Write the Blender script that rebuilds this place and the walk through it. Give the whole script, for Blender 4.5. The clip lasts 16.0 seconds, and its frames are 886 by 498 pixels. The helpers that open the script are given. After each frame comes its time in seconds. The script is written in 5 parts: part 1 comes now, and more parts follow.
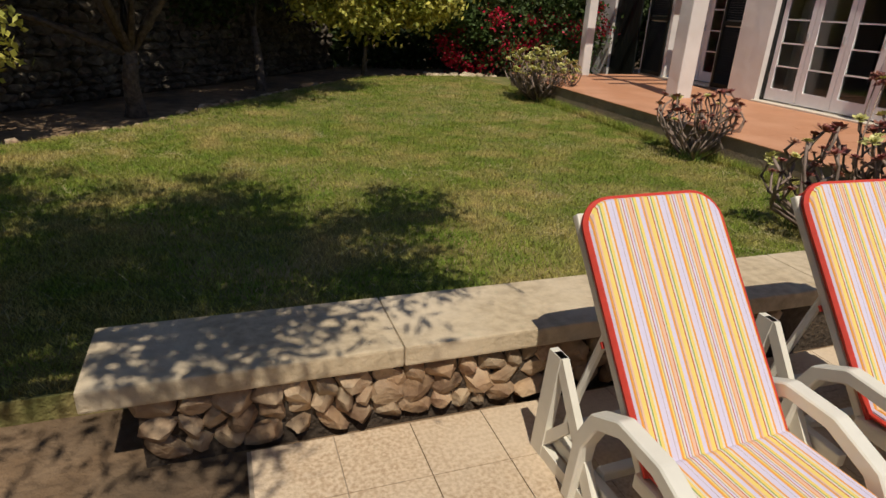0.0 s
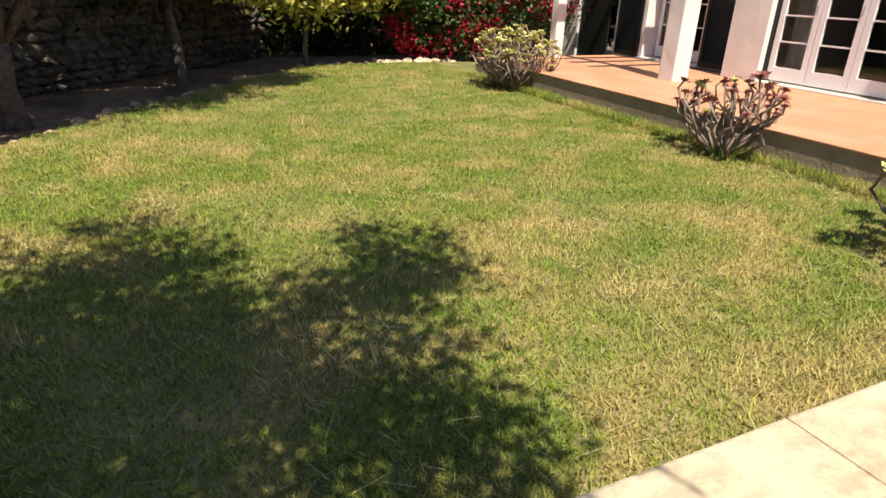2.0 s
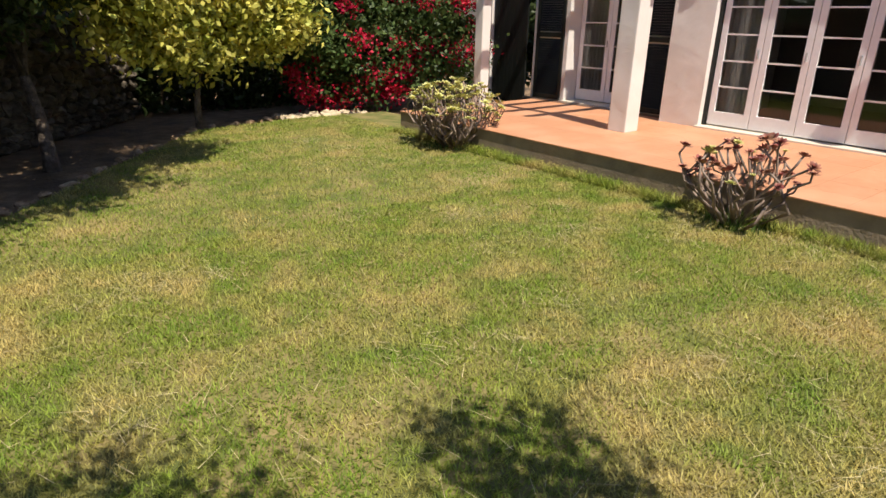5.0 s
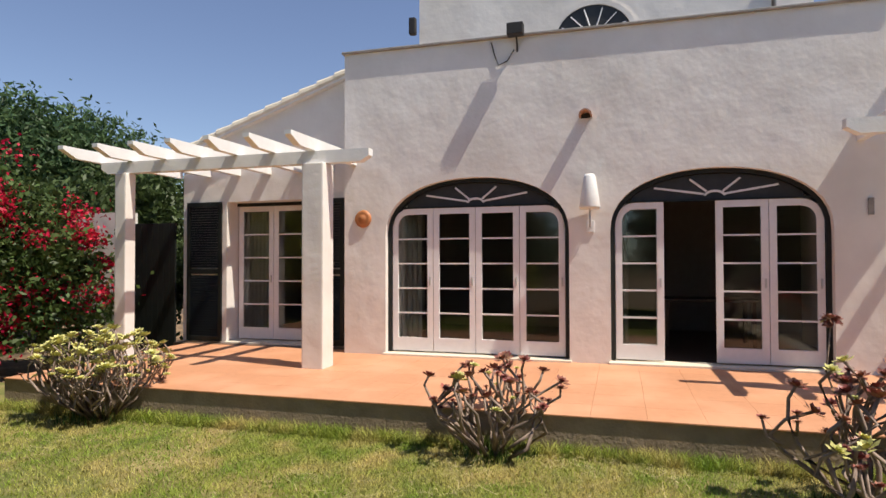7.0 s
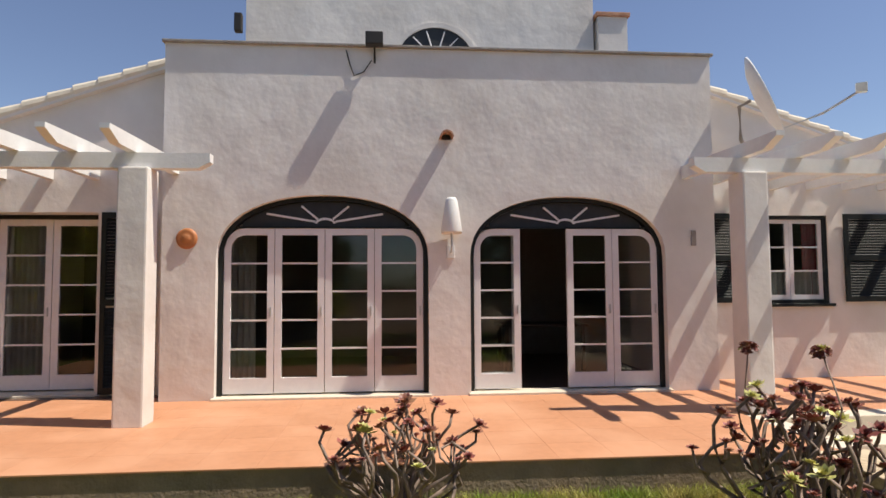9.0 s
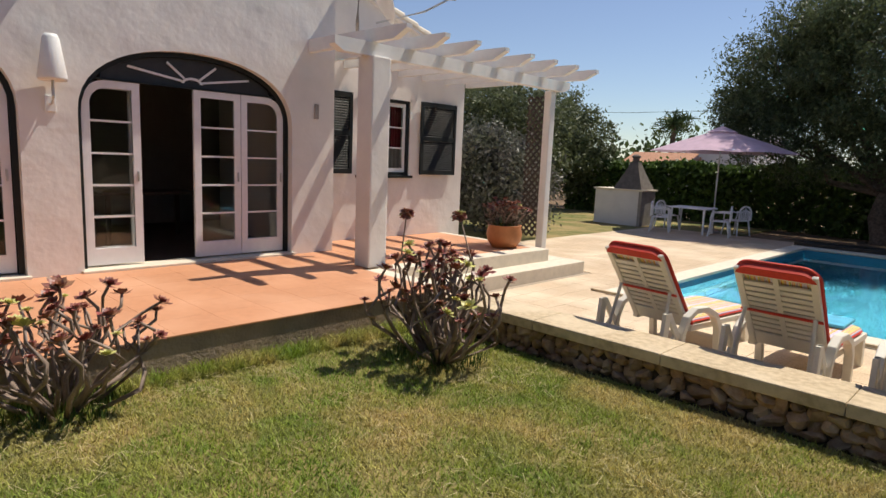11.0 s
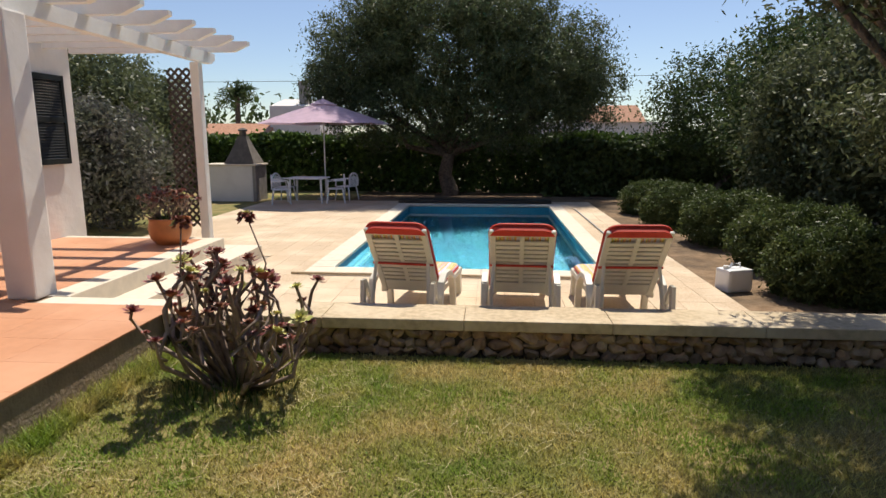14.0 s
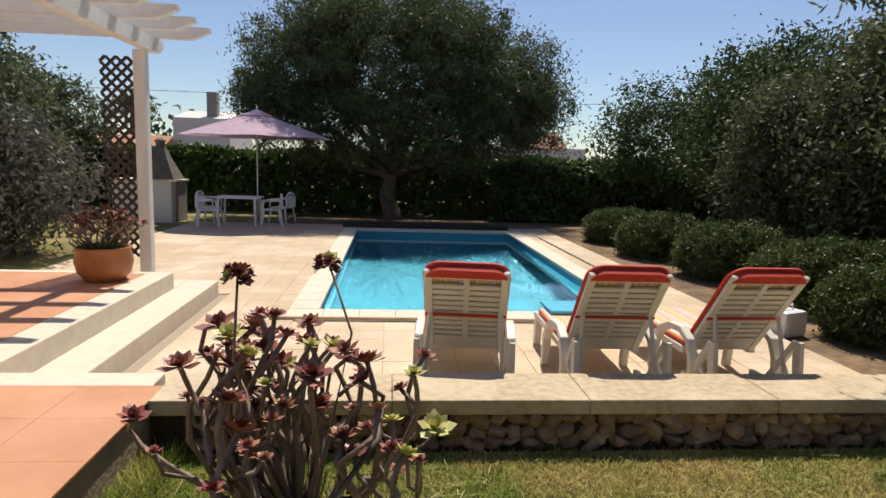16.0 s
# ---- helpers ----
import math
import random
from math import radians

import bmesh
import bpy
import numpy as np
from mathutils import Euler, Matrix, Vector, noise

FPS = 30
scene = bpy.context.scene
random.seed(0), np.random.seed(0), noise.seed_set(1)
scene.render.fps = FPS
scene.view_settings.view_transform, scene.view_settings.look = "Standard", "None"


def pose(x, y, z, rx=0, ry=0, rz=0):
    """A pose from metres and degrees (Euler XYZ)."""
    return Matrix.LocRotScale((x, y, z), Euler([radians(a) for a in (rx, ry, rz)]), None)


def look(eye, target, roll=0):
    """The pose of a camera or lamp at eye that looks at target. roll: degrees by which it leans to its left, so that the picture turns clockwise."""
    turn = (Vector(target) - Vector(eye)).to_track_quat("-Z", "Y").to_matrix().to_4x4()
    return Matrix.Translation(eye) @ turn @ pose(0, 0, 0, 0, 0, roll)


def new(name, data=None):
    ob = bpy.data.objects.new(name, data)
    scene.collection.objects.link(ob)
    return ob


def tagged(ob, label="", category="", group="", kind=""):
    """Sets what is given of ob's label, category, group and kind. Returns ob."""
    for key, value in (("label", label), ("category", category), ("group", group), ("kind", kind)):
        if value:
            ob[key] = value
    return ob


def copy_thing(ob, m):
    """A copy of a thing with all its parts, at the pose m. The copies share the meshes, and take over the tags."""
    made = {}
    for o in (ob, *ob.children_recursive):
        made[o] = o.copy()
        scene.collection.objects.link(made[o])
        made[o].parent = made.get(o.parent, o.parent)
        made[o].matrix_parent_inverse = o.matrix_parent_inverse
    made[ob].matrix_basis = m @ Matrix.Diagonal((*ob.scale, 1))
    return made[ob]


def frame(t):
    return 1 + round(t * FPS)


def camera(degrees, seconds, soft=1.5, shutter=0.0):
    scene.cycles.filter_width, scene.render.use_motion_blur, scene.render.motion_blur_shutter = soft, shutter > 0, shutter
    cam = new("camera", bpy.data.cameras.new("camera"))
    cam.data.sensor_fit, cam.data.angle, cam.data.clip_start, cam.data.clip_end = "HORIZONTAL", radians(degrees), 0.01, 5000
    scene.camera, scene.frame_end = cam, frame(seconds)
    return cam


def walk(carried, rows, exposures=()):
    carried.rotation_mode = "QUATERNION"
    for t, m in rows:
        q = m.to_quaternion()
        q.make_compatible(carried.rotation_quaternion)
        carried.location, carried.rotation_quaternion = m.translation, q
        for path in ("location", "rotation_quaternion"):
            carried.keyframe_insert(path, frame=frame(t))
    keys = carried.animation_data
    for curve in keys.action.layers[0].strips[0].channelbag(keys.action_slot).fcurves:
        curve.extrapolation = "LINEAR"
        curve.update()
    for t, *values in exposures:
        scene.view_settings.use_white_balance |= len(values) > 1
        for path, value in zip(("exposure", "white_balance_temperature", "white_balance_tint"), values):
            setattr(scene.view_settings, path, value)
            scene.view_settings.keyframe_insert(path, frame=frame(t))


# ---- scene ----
cam = camera(72, 16.0)
EXPOSURES = [(t, e, 6950, 9) for t, e in ((0, -0.3), (0.6, -0.25), (0.8, -0.2), (1.1, 0.0), (1.5, 0.62), (2.4, 0.88), (3, 1.05), (5.5, 0.5), (7, 0.5), (10.5, 0.25), (12.5, 0.35), (14.5, 0.3), (15.5, 0.17), (16, 0.22))]
PATH = [
    (0, (1.386, 0.098, 1.350), (2.028, 1.834, 0.591), 3.01),
    (0.5, (1.405, 0.480, 1.330), (2.122, 2.184, 0.565), 2.83),
    (1, (1.495, 0.885, 1.315), (2.192, 2.590, 0.530), 3.34),
    (1.5, (1.515, 1.240, 1.245), (2.121, 2.970, 0.442), 2.11),
    (2, (1.562, 1.760, 1.208), (2.367, 3.408, 0.410), 2.06),
    (2.5, (1.666, 2.040, 1.174), (2.465, 3.669, 0.332), 2.75),
    (3, (1.691, 2.253, 1.164), (2.339, 3.922, 0.273), 2.54),
    (5.5, (1.148, 3.911, 1.516), (2.562, 5.216, 0.968), 0.13),
    (6, (1.329, 4.286, 1.384), (2.967, 5.397, 1.099), -0.68),
    (6.5, (1.619, 4.708, 1.290), (3.418, 5.582, 1.272), 1.27),
    (7, (1.621, 5.034, 1.346), (3.542, 5.590, 1.386), -0.15),
    (7.5, (1.611, 5.169, 1.369), (3.592, 5.440, 1.385), 0.50),
    (8, (1.832, 5.457, 1.378), (3.821, 5.665, 1.356), -1.28),
    (10.5, (2.392, 6.968, 1.407), (4.018, 5.805, 1.457), 2.47),
    (11, (2.496, 7.084, 1.411), (3.883, 5.674, 1.117), 2.38),
    (11.5, (2.616, 7.135, 1.449), (3.671, 5.480, 1.067), 0.79),
    (12, (2.841, 7.258, 1.454), (3.580, 5.447, 1.036), 0.04),
    (12.5, (3.190, 7.347, 1.470), (3.578, 5.430, 1.050), -1.12),
    (13, (3.508, 7.399, 1.509), (3.701, 5.465, 1.040), -0.77),
    (13.5, (3.879, 7.432, 1.462), (4.154, 5.495, 1.049), 0.56),
    (14, (4.244, 7.556, 1.496), (4.396, 5.595, 1.136), 0.01),
    (14.5, (4.616, 7.037, 1.316), (5.028, 5.116, 0.945), -0.71),
    (15, (5.084, 6.776, 1.333), (5.708, 4.907, 0.991), -2.48),
    (15.5, (5.382, 6.662, 1.435), (5.602, 4.716, 1.029), -2.36),
    (16, (5.698, 6.142, 1.412), (5.520, 4.170, 1.128), 1.90),
]
walk(cam, [(t, look(eye, target, roll)) for t, eye, target, roll in PATH], EXPOSURES)

# ---- light ----
SUN_TO = Vector((-0.13, -0.56, 1.0)).normalized()   # towards the sun
world = bpy.data.worlds.new("world")
scene.world = world
world.use_nodes = True
wn = world.node_tree.nodes
sky = wn.new("ShaderNodeTexSky")
sky.sky_type = "NISHITA"
sky.sun_disc = False
sky.sun_elevation = math.asin(SUN_TO.z)
sky.sun_rotation = math.atan2(SUN_TO.x, SUN_TO.y)
sky.dust_density = 0.15
sky.ozone_density = 6.0
hue = wn.new("ShaderNodeHueSaturation")
hue.inputs["Saturation"].default_value = 0.92
hue.inputs["Hue"].default_value = 0.508
world.node_tree.links.new(sky.outputs[0], hue.inputs["Color"])
world.node_tree.links.new(hue.outputs[0], wn["Background"].inputs["Color"])
wn["Background"].inputs["Strength"].default_value = 0.095
sun_data = bpy.data.lights.new("sun", "SUN")
sun_data.energy = 4.2
sun_data.angle = radians(0.5)
sun_data.color = (1.0, 0.95, 0.87)
sun = new("sun", sun_data)
sun.matrix_world = look(SUN_TO * 30, (0, 0, 0))

# ---- levels ----
LAWN, TERR, STEP, PORCH = -0.32, -0.38, -0.19, 0.0


# ---- materials ----
def mat(name, color, rough=0.6, metal=0.0, vary=0.0, scale=8.0, bump=0.0, bscale=60.0, color2=None, big=None, bigscale=0.7, spec=0.5, sheen=0.0, trans=0.0, ior=1.45, rand=0.0, sub=0.0):
    """A principled material: base colour mixed by fine noise with color2, by coarse noise with big, with relief."""
    m = bpy.data.materials.new(name)
    m.use_nodes = True
    nt = m.node_tree
    b = nt.nodes["Principled BSDF"]
    b.inputs["Roughness"].default_value = rough
    b.inputs["Metallic"].default_value = metal
    b.inputs["Specular IOR Level"].default_value = spec
    b.inputs["Transmission Weight"].default_value = trans
    b.inputs["IOR"].default_value = ior
    b.inputs["Sheen Weight"].default_value = sheen
    geo = nt.nodes.new("ShaderNodeNewGeometry")
    col = nt.nodes.new("ShaderNodeRGB")
    col.outputs[0].default_value = (*color, 1)
    out = col.outputs[0]

    def blend(other, size, lo, hi, detail=4.0):
        nonlocal out
        n = nt.nodes.new("ShaderNodeTexNoise")
        n.inputs["Scale"].default_value = size
        n.inputs["Detail"].default_value = detail
        nt.links.new(geo.outputs["Position"], n.inputs["Vector"])
        r = nt.nodes.new("ShaderNodeMapRange")
        r.inputs["From Min"].default_value, r.inputs["From Max"].default_value = lo, hi
        nt.links.new(n.outputs["Fac"], r.inputs["Value"])
        x = nt.nodes.new("ShaderNodeMix")
        x.data_type = "RGBA"
        nt.links.new(r.outputs["Result"], x.inputs["Factor"])
        nt.links.new(out, x.inputs["A"])
        x.inputs["B"].default_value = (*other, 1)
        out = x.outputs["Result"]

    if color2 is not None:
        blend(color2, scale, 0.38, 0.65)
    elif vary:
        blend(tuple(c * (1 - vary) for c in color), scale, 0.35, 0.7)
    if big is not None:
        blend(big, bigscale, 0.45, 0.68)
    if rand:
        info = nt.nodes.new("ShaderNodeObjectInfo")
        isl = nt.nodes.new("ShaderNodeNewGeometry")
        add = nt.nodes.new("ShaderNodeMath")
        add.operation = "ADD"
        nt.links.new(info.outputs["Random"], add.inputs[0])
        nt.links.new(isl.outputs["Random Per Island"], add.inputs[1])
        fr = nt.nodes.new("ShaderNodeMath")
        fr.operation = "FRACT"
        nt.links.new(add.outputs[0], fr.inputs[0])
        r = nt.nodes.new("ShaderNodeMapRange")
        r.inputs["To Min"].default_value, r.inputs["To Max"].default_value = 1 - rand, 1 + rand
        nt.links.new(fr.outputs[0], r.inputs["Value"])
        h = nt.nodes.new("ShaderNodeHueSaturation")
        nt.links.new(r.outputs["Result"], h.inputs["Value"])
        nt.links.new(out, h.inputs["Color"])
        out = h.outputs["Color"]
    nt.links.new(out, b.inputs["Base Color"])
    if bump:
        n = nt.nodes.new("ShaderNodeTexNoise")
        n.inputs["Scale"].default_value = bscale
        n.inputs["Detail"].default_value = 5
        nt.links.new(geo.outputs["Position"], n.inputs["Vector"])
        bp = nt.nodes.new("ShaderNodeBump")
        bp.inputs["Strength"].default_value = 1.0
        bp.inputs["Distance"].default_value = bump
        nt.links.new(n.outputs["Fac"], bp.inputs["Height"])
        nt.links.new(bp.outputs["Normal"], b.inputs["Normal"])
    if sub:
        tr = nt.nodes.new("ShaderNodeBsdfTranslucent")
        mx = nt.nodes.new("ShaderNodeMixShader")
        mx.inputs[0].default_value = sub
        nt.links.new(out, tr.inputs["Color"])
        nt.links.new(b.outputs[0], mx.inputs[1])
        nt.links.new(tr.outputs[0], mx.inputs[2])
        nt.links.new(mx.outputs[0], nt.nodes["Material Output"].inputs["Surface"])
    return m


M_WALL = mat("white_render", (0.80, 0.76, 0.72), 0.9, vary=0.07, scale=3.0, big=(0.70, 0.655, 0.61), bigscale=0.9, bump=0.022, bscale=2.2, spec=0.2)
M_WHITE = mat("white_paint", (0.80, 0.79, 0.77), 0.6, vary=0.06, scale=9.0, bump=0.002, bscale=30)
M_FRAME = mat("white_joinery_paint", (0.80, 0.78, 0.79), 0.4, vary=0.05, scale=14.0)
M_BLACK = mat("black_green_paint", (0.008, 0.011, 0.010), 0.5, vary=0.3, scale=12)
M_ARCH = mat("grey_arch_board", (0.035, 0.036, 0.038), 0.5, vary=0.25, scale=10)
M_TILE = mat("salmon_floor_tile", (0.60, 0.285, 0.155), 0.55, vary=0.08, scale=14.0, big=(0.66, 0.34, 0.20), bigscale=1.3, rand=0.035, bump=0.0008, bscale=90)
M_GROUT = mat("porch_joint", (0.50, 0.27, 0.16), 0.8, vary=0.2, scale=20)
M_PORCHSIDE = mat("porch_side_render", (0.36, 0.27, 0.19), 0.9, vary=0.3, scale=5, bump=0.01, bscale=30)
M_PAVE = mat("washed_aggregate_tile", (0.68, 0.53, 0.37), 0.8, color2=(0.47, 0.33, 0.21), scale=55.0, big=(0.72, 0.58, 0.42), bigscale=1.1, rand=0.05, bump=0.004, bscale=120)
M_PAVEJ = mat("terrace_joint", (0.42, 0.34, 0.26), 0.9, vary=0.2, scale=30)
M_COPE = mat("white_coping_stone", (0.76, 0.67, 0.54), 0.75, vary=0.12, scale=10, rand=0.03, bump=0.002, bscale=70)
M_CAP = mat("weathered_concrete_cap", (0.60, 0.48, 0.32), 0.9, color2=(0.45, 0.35, 0.23), scale=18, big=(0.68, 0.56, 0.40), bigscale=1.6, bump=0.006, bscale=45)
M_STONE = mat("field_stone", (0.40, 0.26, 0.15), 0.9, color2=(0.22, 0.13, 0.08), scale=9, big=(0.50, 0.38, 0.25), bigscale=4, rand=0.3, bump=0.012, bscale=35)
# boundary stones: base colour darkened to carry the trees' deep shade
M_WALLSTONE = mat("shade_darkened_stone", (0.12, 0.095, 0.07), 0.95, color2=(0.06, 0.05, 0.037), scale=7, big=(0.18, 0.145, 0.105), bigscale=2.5, rand=0.35, bump=0.01, bscale=30)
M_MORTAR = mat("earth_joint", (0.09, 0.065, 0.045), 1.0, vary=0.4, scale=30, bump=0.02, bscale=40)
M_SOIL = mat("dry_soil", (0.20, 0.125, 0.07), 1.0, color2=(0.30, 0.20, 0.12), scale=6, big=(0.10, 0.07, 0.045), bigscale=1.2, bump=0.03, bscale=18)
M_GROUND = mat("turf_ground", (0.12, 0.14, 0.035), 1.0, color2=(0.24, 0.20, 0.075), scale=4, big=(0.34, 0.25, 0.11), bigscale=1.1, bump=0.02, bscale=30)
M_BLADE = mat("grass_blade", (0.185, 0.275, 0.028), 0.6, color2=(0.31, 0.335, 0.06), scale=3.3, big=(0.50, 0.40, 0.14), bigscale=1.9, rand=0.5, sub=0.35)
M_STRAW = mat("dry_straw", (0.56, 0.47, 0.25), 0.8, vary=0.3, scale=6, rand=0.3)
M_POOL = mat("turquoise_pool_plaster", (0.02, 0.27, 0.40), 0.5, vary=0.12, scale=2.0)
M_PLASTIC = mat("ivory_plastic", (0.78, 0.74, 0.64), 0.4, vary=0.06, scale=15)
M_PLASTW = mat("white_plastic", (0.80, 0.80, 0.80), 0.4, vary=0.05, scale=12)
M_RED = mat("red_piping", (0.62, 0.05, 0.03), 0.7, vary=0.15, scale=30)
M_UMB = mat("faded_mauve_canvas", (0.74, 0.52, 0.64), 0.9, vary=0.15, scale=5, sheen=0.2, sub=0.25)
M_STEEL = mat("painted_metal", (0.6, 0.6, 0.6), 0.4, metal=0.6, vary=0.1)
M_GREY = mat("grey_cement", (0.34, 0.31, 0.28), 0.9, vary=0.25, scale=7, bump=0.01, bscale=30)
M_HOOD = mat("smoked_cement", (0.17, 0.15, 0.13), 0.95, vary=0.3, scale=7, bump=0.01, bscale=30)
M_TERRA = mat("terracotta", (0.50, 0.19, 0.07), 0.45, vary=0.25, scale=7, bump=0.002)
M_ROOF = mat("clay_roof_tile", (0.50, 0.27, 0.17), 0.9, color2=(0.36, 0.17, 0.10), scale=9, rand=0.2)
M_DARK = mat("lamp_dark_metal", (0.04, 0.035, 0.03), 0.5, metal=0.3)
M_CURTAIN = mat("sheer_curtain", (0.72, 0.70, 0.66), 0.9, vary=0.15, scale=9, sub=0.4)
M_REDCLOTH = mat("red_curtain", (0.33, 0.03, 0.04), 0.9, vary=0.2, scale=9)
# room walls and ceiling: dimness of the interior put into a dark colour
M_ROOM = mat("dimmed_room_wall", (0.30, 0.27, 0.24), 0.9, vary=0.1)
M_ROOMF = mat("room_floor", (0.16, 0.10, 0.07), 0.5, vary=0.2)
M_WOOD = mat("dark_wood", (0.10, 0.055, 0.03), 0.5, vary=0.4, scale=12)
M_BARK = mat("grey_bark", (0.16, 0.12, 0.09), 0.95, color2=(0.08, 0.06, 0.045), scale=14, bump=0.03, bscale=25)
M_STALK = mat("pale_succulent_stalk", (0.34, 0.25, 0.20), 0.7, vary=0.35, scale=25, bump=0.003, bscale=90)
M_ROSETTE = mat("maroon_rosette", (0.30, 0.085, 0.07), 0.45, color2=(0.18, 0.05, 0.045), scale=20, big=(0.38, 0.20, 0.11), bigscale=9, rand=0.35)
M_ROSEG = mat("green_rosette", (0.66, 0.60, 0.24), 0.45, color2=(0.42, 0.42, 0.13), scale=20, rand=0.3)
M_SILVER = mat("silvery_lattice", (0.07, 0.055, 0.045), 0.8, vary=0.3, scale=20)


def leafmat(name, c, c2, rand=0.4, big=None, sub=0.3):
    return mat(name, c, 0.5, color2=c2, scale=2.2, big=big, bigscale=0.6, rand=rand, sub=sub, spec=0.35)


M_OLIVE = leafmat("olive_leaf", (0.095, 0.115, 0.05), (0.15, 0.17, 0.088))
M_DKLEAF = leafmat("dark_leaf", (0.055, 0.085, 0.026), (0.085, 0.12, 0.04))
M_BIGTREE = leafmat("big_tree_leaf", (0.085, 0.11, 0.045), (0.13, 0.155, 0.075))
M_YELLOW = leafmat("variegated_leaf", (0.64, 0.57, 0.13), (0.38, 0.42, 0.08), rand=0.45)
M_HEDGE = leafmat("hedge_leaf", (0.09, 0.15, 0.03), (0.05, 0.09, 0.02))
M_BOUGL = leafmat("bougainvillea_leaf", (0.065, 0.115, 0.03), (0.10, 0.14, 0.045))
M_BOUGF = leafmat("red_bract", (0.58, 0.016, 0.045), (0.42, 0.010, 0.05), rand=0.3)
M_JUNI = leafmat("juniper_leaf", (0.07, 0.10, 0.03), (0.11, 0.14, 0.045))
M_GREYLEAF = leafmat("grey_bush_leaf", (0.12, 0.13, 0.085), (0.15, 0.14, 0.13))
M_PINE = leafmat("pine_leaf", (0.055, 0.11, 0.05), (0.09, 0.14, 0.05))

# glass: thin pane, real reflections
M_GLASS = bpy.data.materials.new("window_glass")
M_GLASS.use_nodes = True
_g = M_GLASS.node_tree.nodes["Principled BSDF"]
_g.inputs["Base Color"].default_value = (0.75, 0.8, 0.78, 1)
_g.inputs["Roughness"].default_value = 0.02
_g.inputs["Transmission Weight"].default_value = 1.0
_g.inputs["IOR"].default_value = 1.45
M_WATER = bpy.data.materials.new("pool_water")
M_WATER.use_nodes = True
_n = M_WATER.node_tree
_g = _n.nodes["Principled BSDF"]
_g.inputs["Base Color"].default_value = (0.62, 0.93, 0.98, 1)
_g.inputs["Roughness"].default_value = 0.03
_g.inputs["Transmission Weight"].default_value = 1.0
_g.inputs["IOR"].default_value = 1.33
_t = _n.nodes.new("ShaderNodeTexNoise")
_t.inputs["Scale"].default_value = 3.5
_t.inputs["Detail"].default_value = 3
_b = _n.nodes.new("ShaderNodeBump")
_b.inputs["Distance"].default_value = 0.02
_b.inputs["Strength"].default_value = 0.12
_n.links.new(_t.outputs["Fac"], _b.inputs["Height"])
_n.links.new(_b.outputs["Normal"], _g.inputs["Normal"])


def striped():
    """Cushion cloth: fine lengthwise stripes of yellow, orange, white, green and red over the width (object x)."""
    m = bpy.data.materials.new("striped_canvas")
    m.use_nodes = True
    nt = m.node_tree
    tc = nt.nodes.new("ShaderNodeTexCoord")
    sp = nt.nodes.new("ShaderNodeSeparateXYZ")
    nt.links.new(tc.outputs["Object"], sp.inputs[0])
    mul = nt.nodes.new("ShaderNodeMath")
    mul.operation = "MULTIPLY"
    mul.inputs[1].default_value = 4.6
    nt.links.new(sp.outputs["X"], mul.inputs[0])
    ad = nt.nodes.new("ShaderNodeMath")
    ad.operation = "ADD"
    ad.inputs[1].default_value = 10.2
    nt.links.new(mul.outputs[0], ad.inputs[0])
    fr = nt.nodes.new("ShaderNodeMath")
    fr.operation = "FRACT"
    nt.links.new(ad.outputs[0], fr.inputs[0])
    ramp = nt.nodes.new("ShaderNodeValToRGB")
    ramp.color_ramp.interpolation = "CONSTANT"
    lav, yel, ora, red = (0.66, 0.60, 0.74), (0.82, 0.62, 0.18), (0.80, 0.36, 0.08), (0.52, 0.10, 0.06)
    whi, gre, pin, gry = (0.72, 0.64, 0.54), (0.22, 0.36, 0.12), (0.76, 0.48, 0.34), (0.42, 0.30, 0.26)
    order = [(yel, 4), (red, 1), (whi, 2), (gre, 1), (yel, 3), (whi, 2), (ora, 2), (lav, 5), (gry, 0.6), (lav, 3), (ora, 2.4), (yel, 1.5), (gry, 0.8), (whi, 2),
             (red, 0.8), (lav, 2), (gry, 0.8), (whi, 1.6), (ora, 1.4), (pin, 3), (red, 0.8), (whi, 1.5), (gre, 0.9), (yel, 3), (lav, 4), (ora, 1.6), (gry, 0.7), (pin, 2)]
    total = sum(w for _, w in order)
    stops, at = [], 0.0
    for c, w in order:
        stops.append((at / total, c))
        at += w
    el = ramp.color_ramp.elements
    el[0].position, el[0].color = 0, (*stops[0][1], 1)
    el[1].position, el[1].color = stops[1][0], (*stops[1][1], 1)
    for p, c in stops[2:]:
        e = el.new(p)
        e.color = (*c, 1)
    nt.links.new(fr.outputs[0], ramp.inputs[0])
    b = nt.nodes["Principled BSDF"]
    b.inputs["Roughness"].default_value = 0.9
    b.inputs["Specular IOR Level"].default_value = 0.2
    nt.links.new(ramp.outputs[0], b.inputs["Base Color"])
    n = nt.nodes.new("ShaderNodeTexNoise")
    n.inputs["Scale"].default_value = 7
    bp = nt.nodes.new("ShaderNodeBump")
    bp.inputs["Distance"].default_value = 0.012
    nt.links.new(tc.outputs["Object"], n.inputs["Vector"])
    nt.links.new(n.outputs["Fac"], bp.inputs["Height"])
    nt.links.new(bp.outputs["Normal"], b.inputs["Normal"])
    return m


M_STRIPE = striped()


# ---- builders ----
def part(name, bm, material, parent=None, label="", smooth=False, kind=""):
    """Links a bmesh as one mesh object, under its thing or part."""
    me = bpy.data.meshes.new(name)
    bm.to_mesh(me)
    bm.free()
    me.materials.append(material)
    if smooth:
        me.shade_smooth()
    ob = new(name, me)
    ob.parent = parent
    return tagged(ob, label, kind=kind)


def thing(name, at, label, category, group="", rz=0.0):
    ob = new(name)
    ob.matrix_world = pose(*at, 0, 0, rz)
    return tagged(ob, label, category, group)


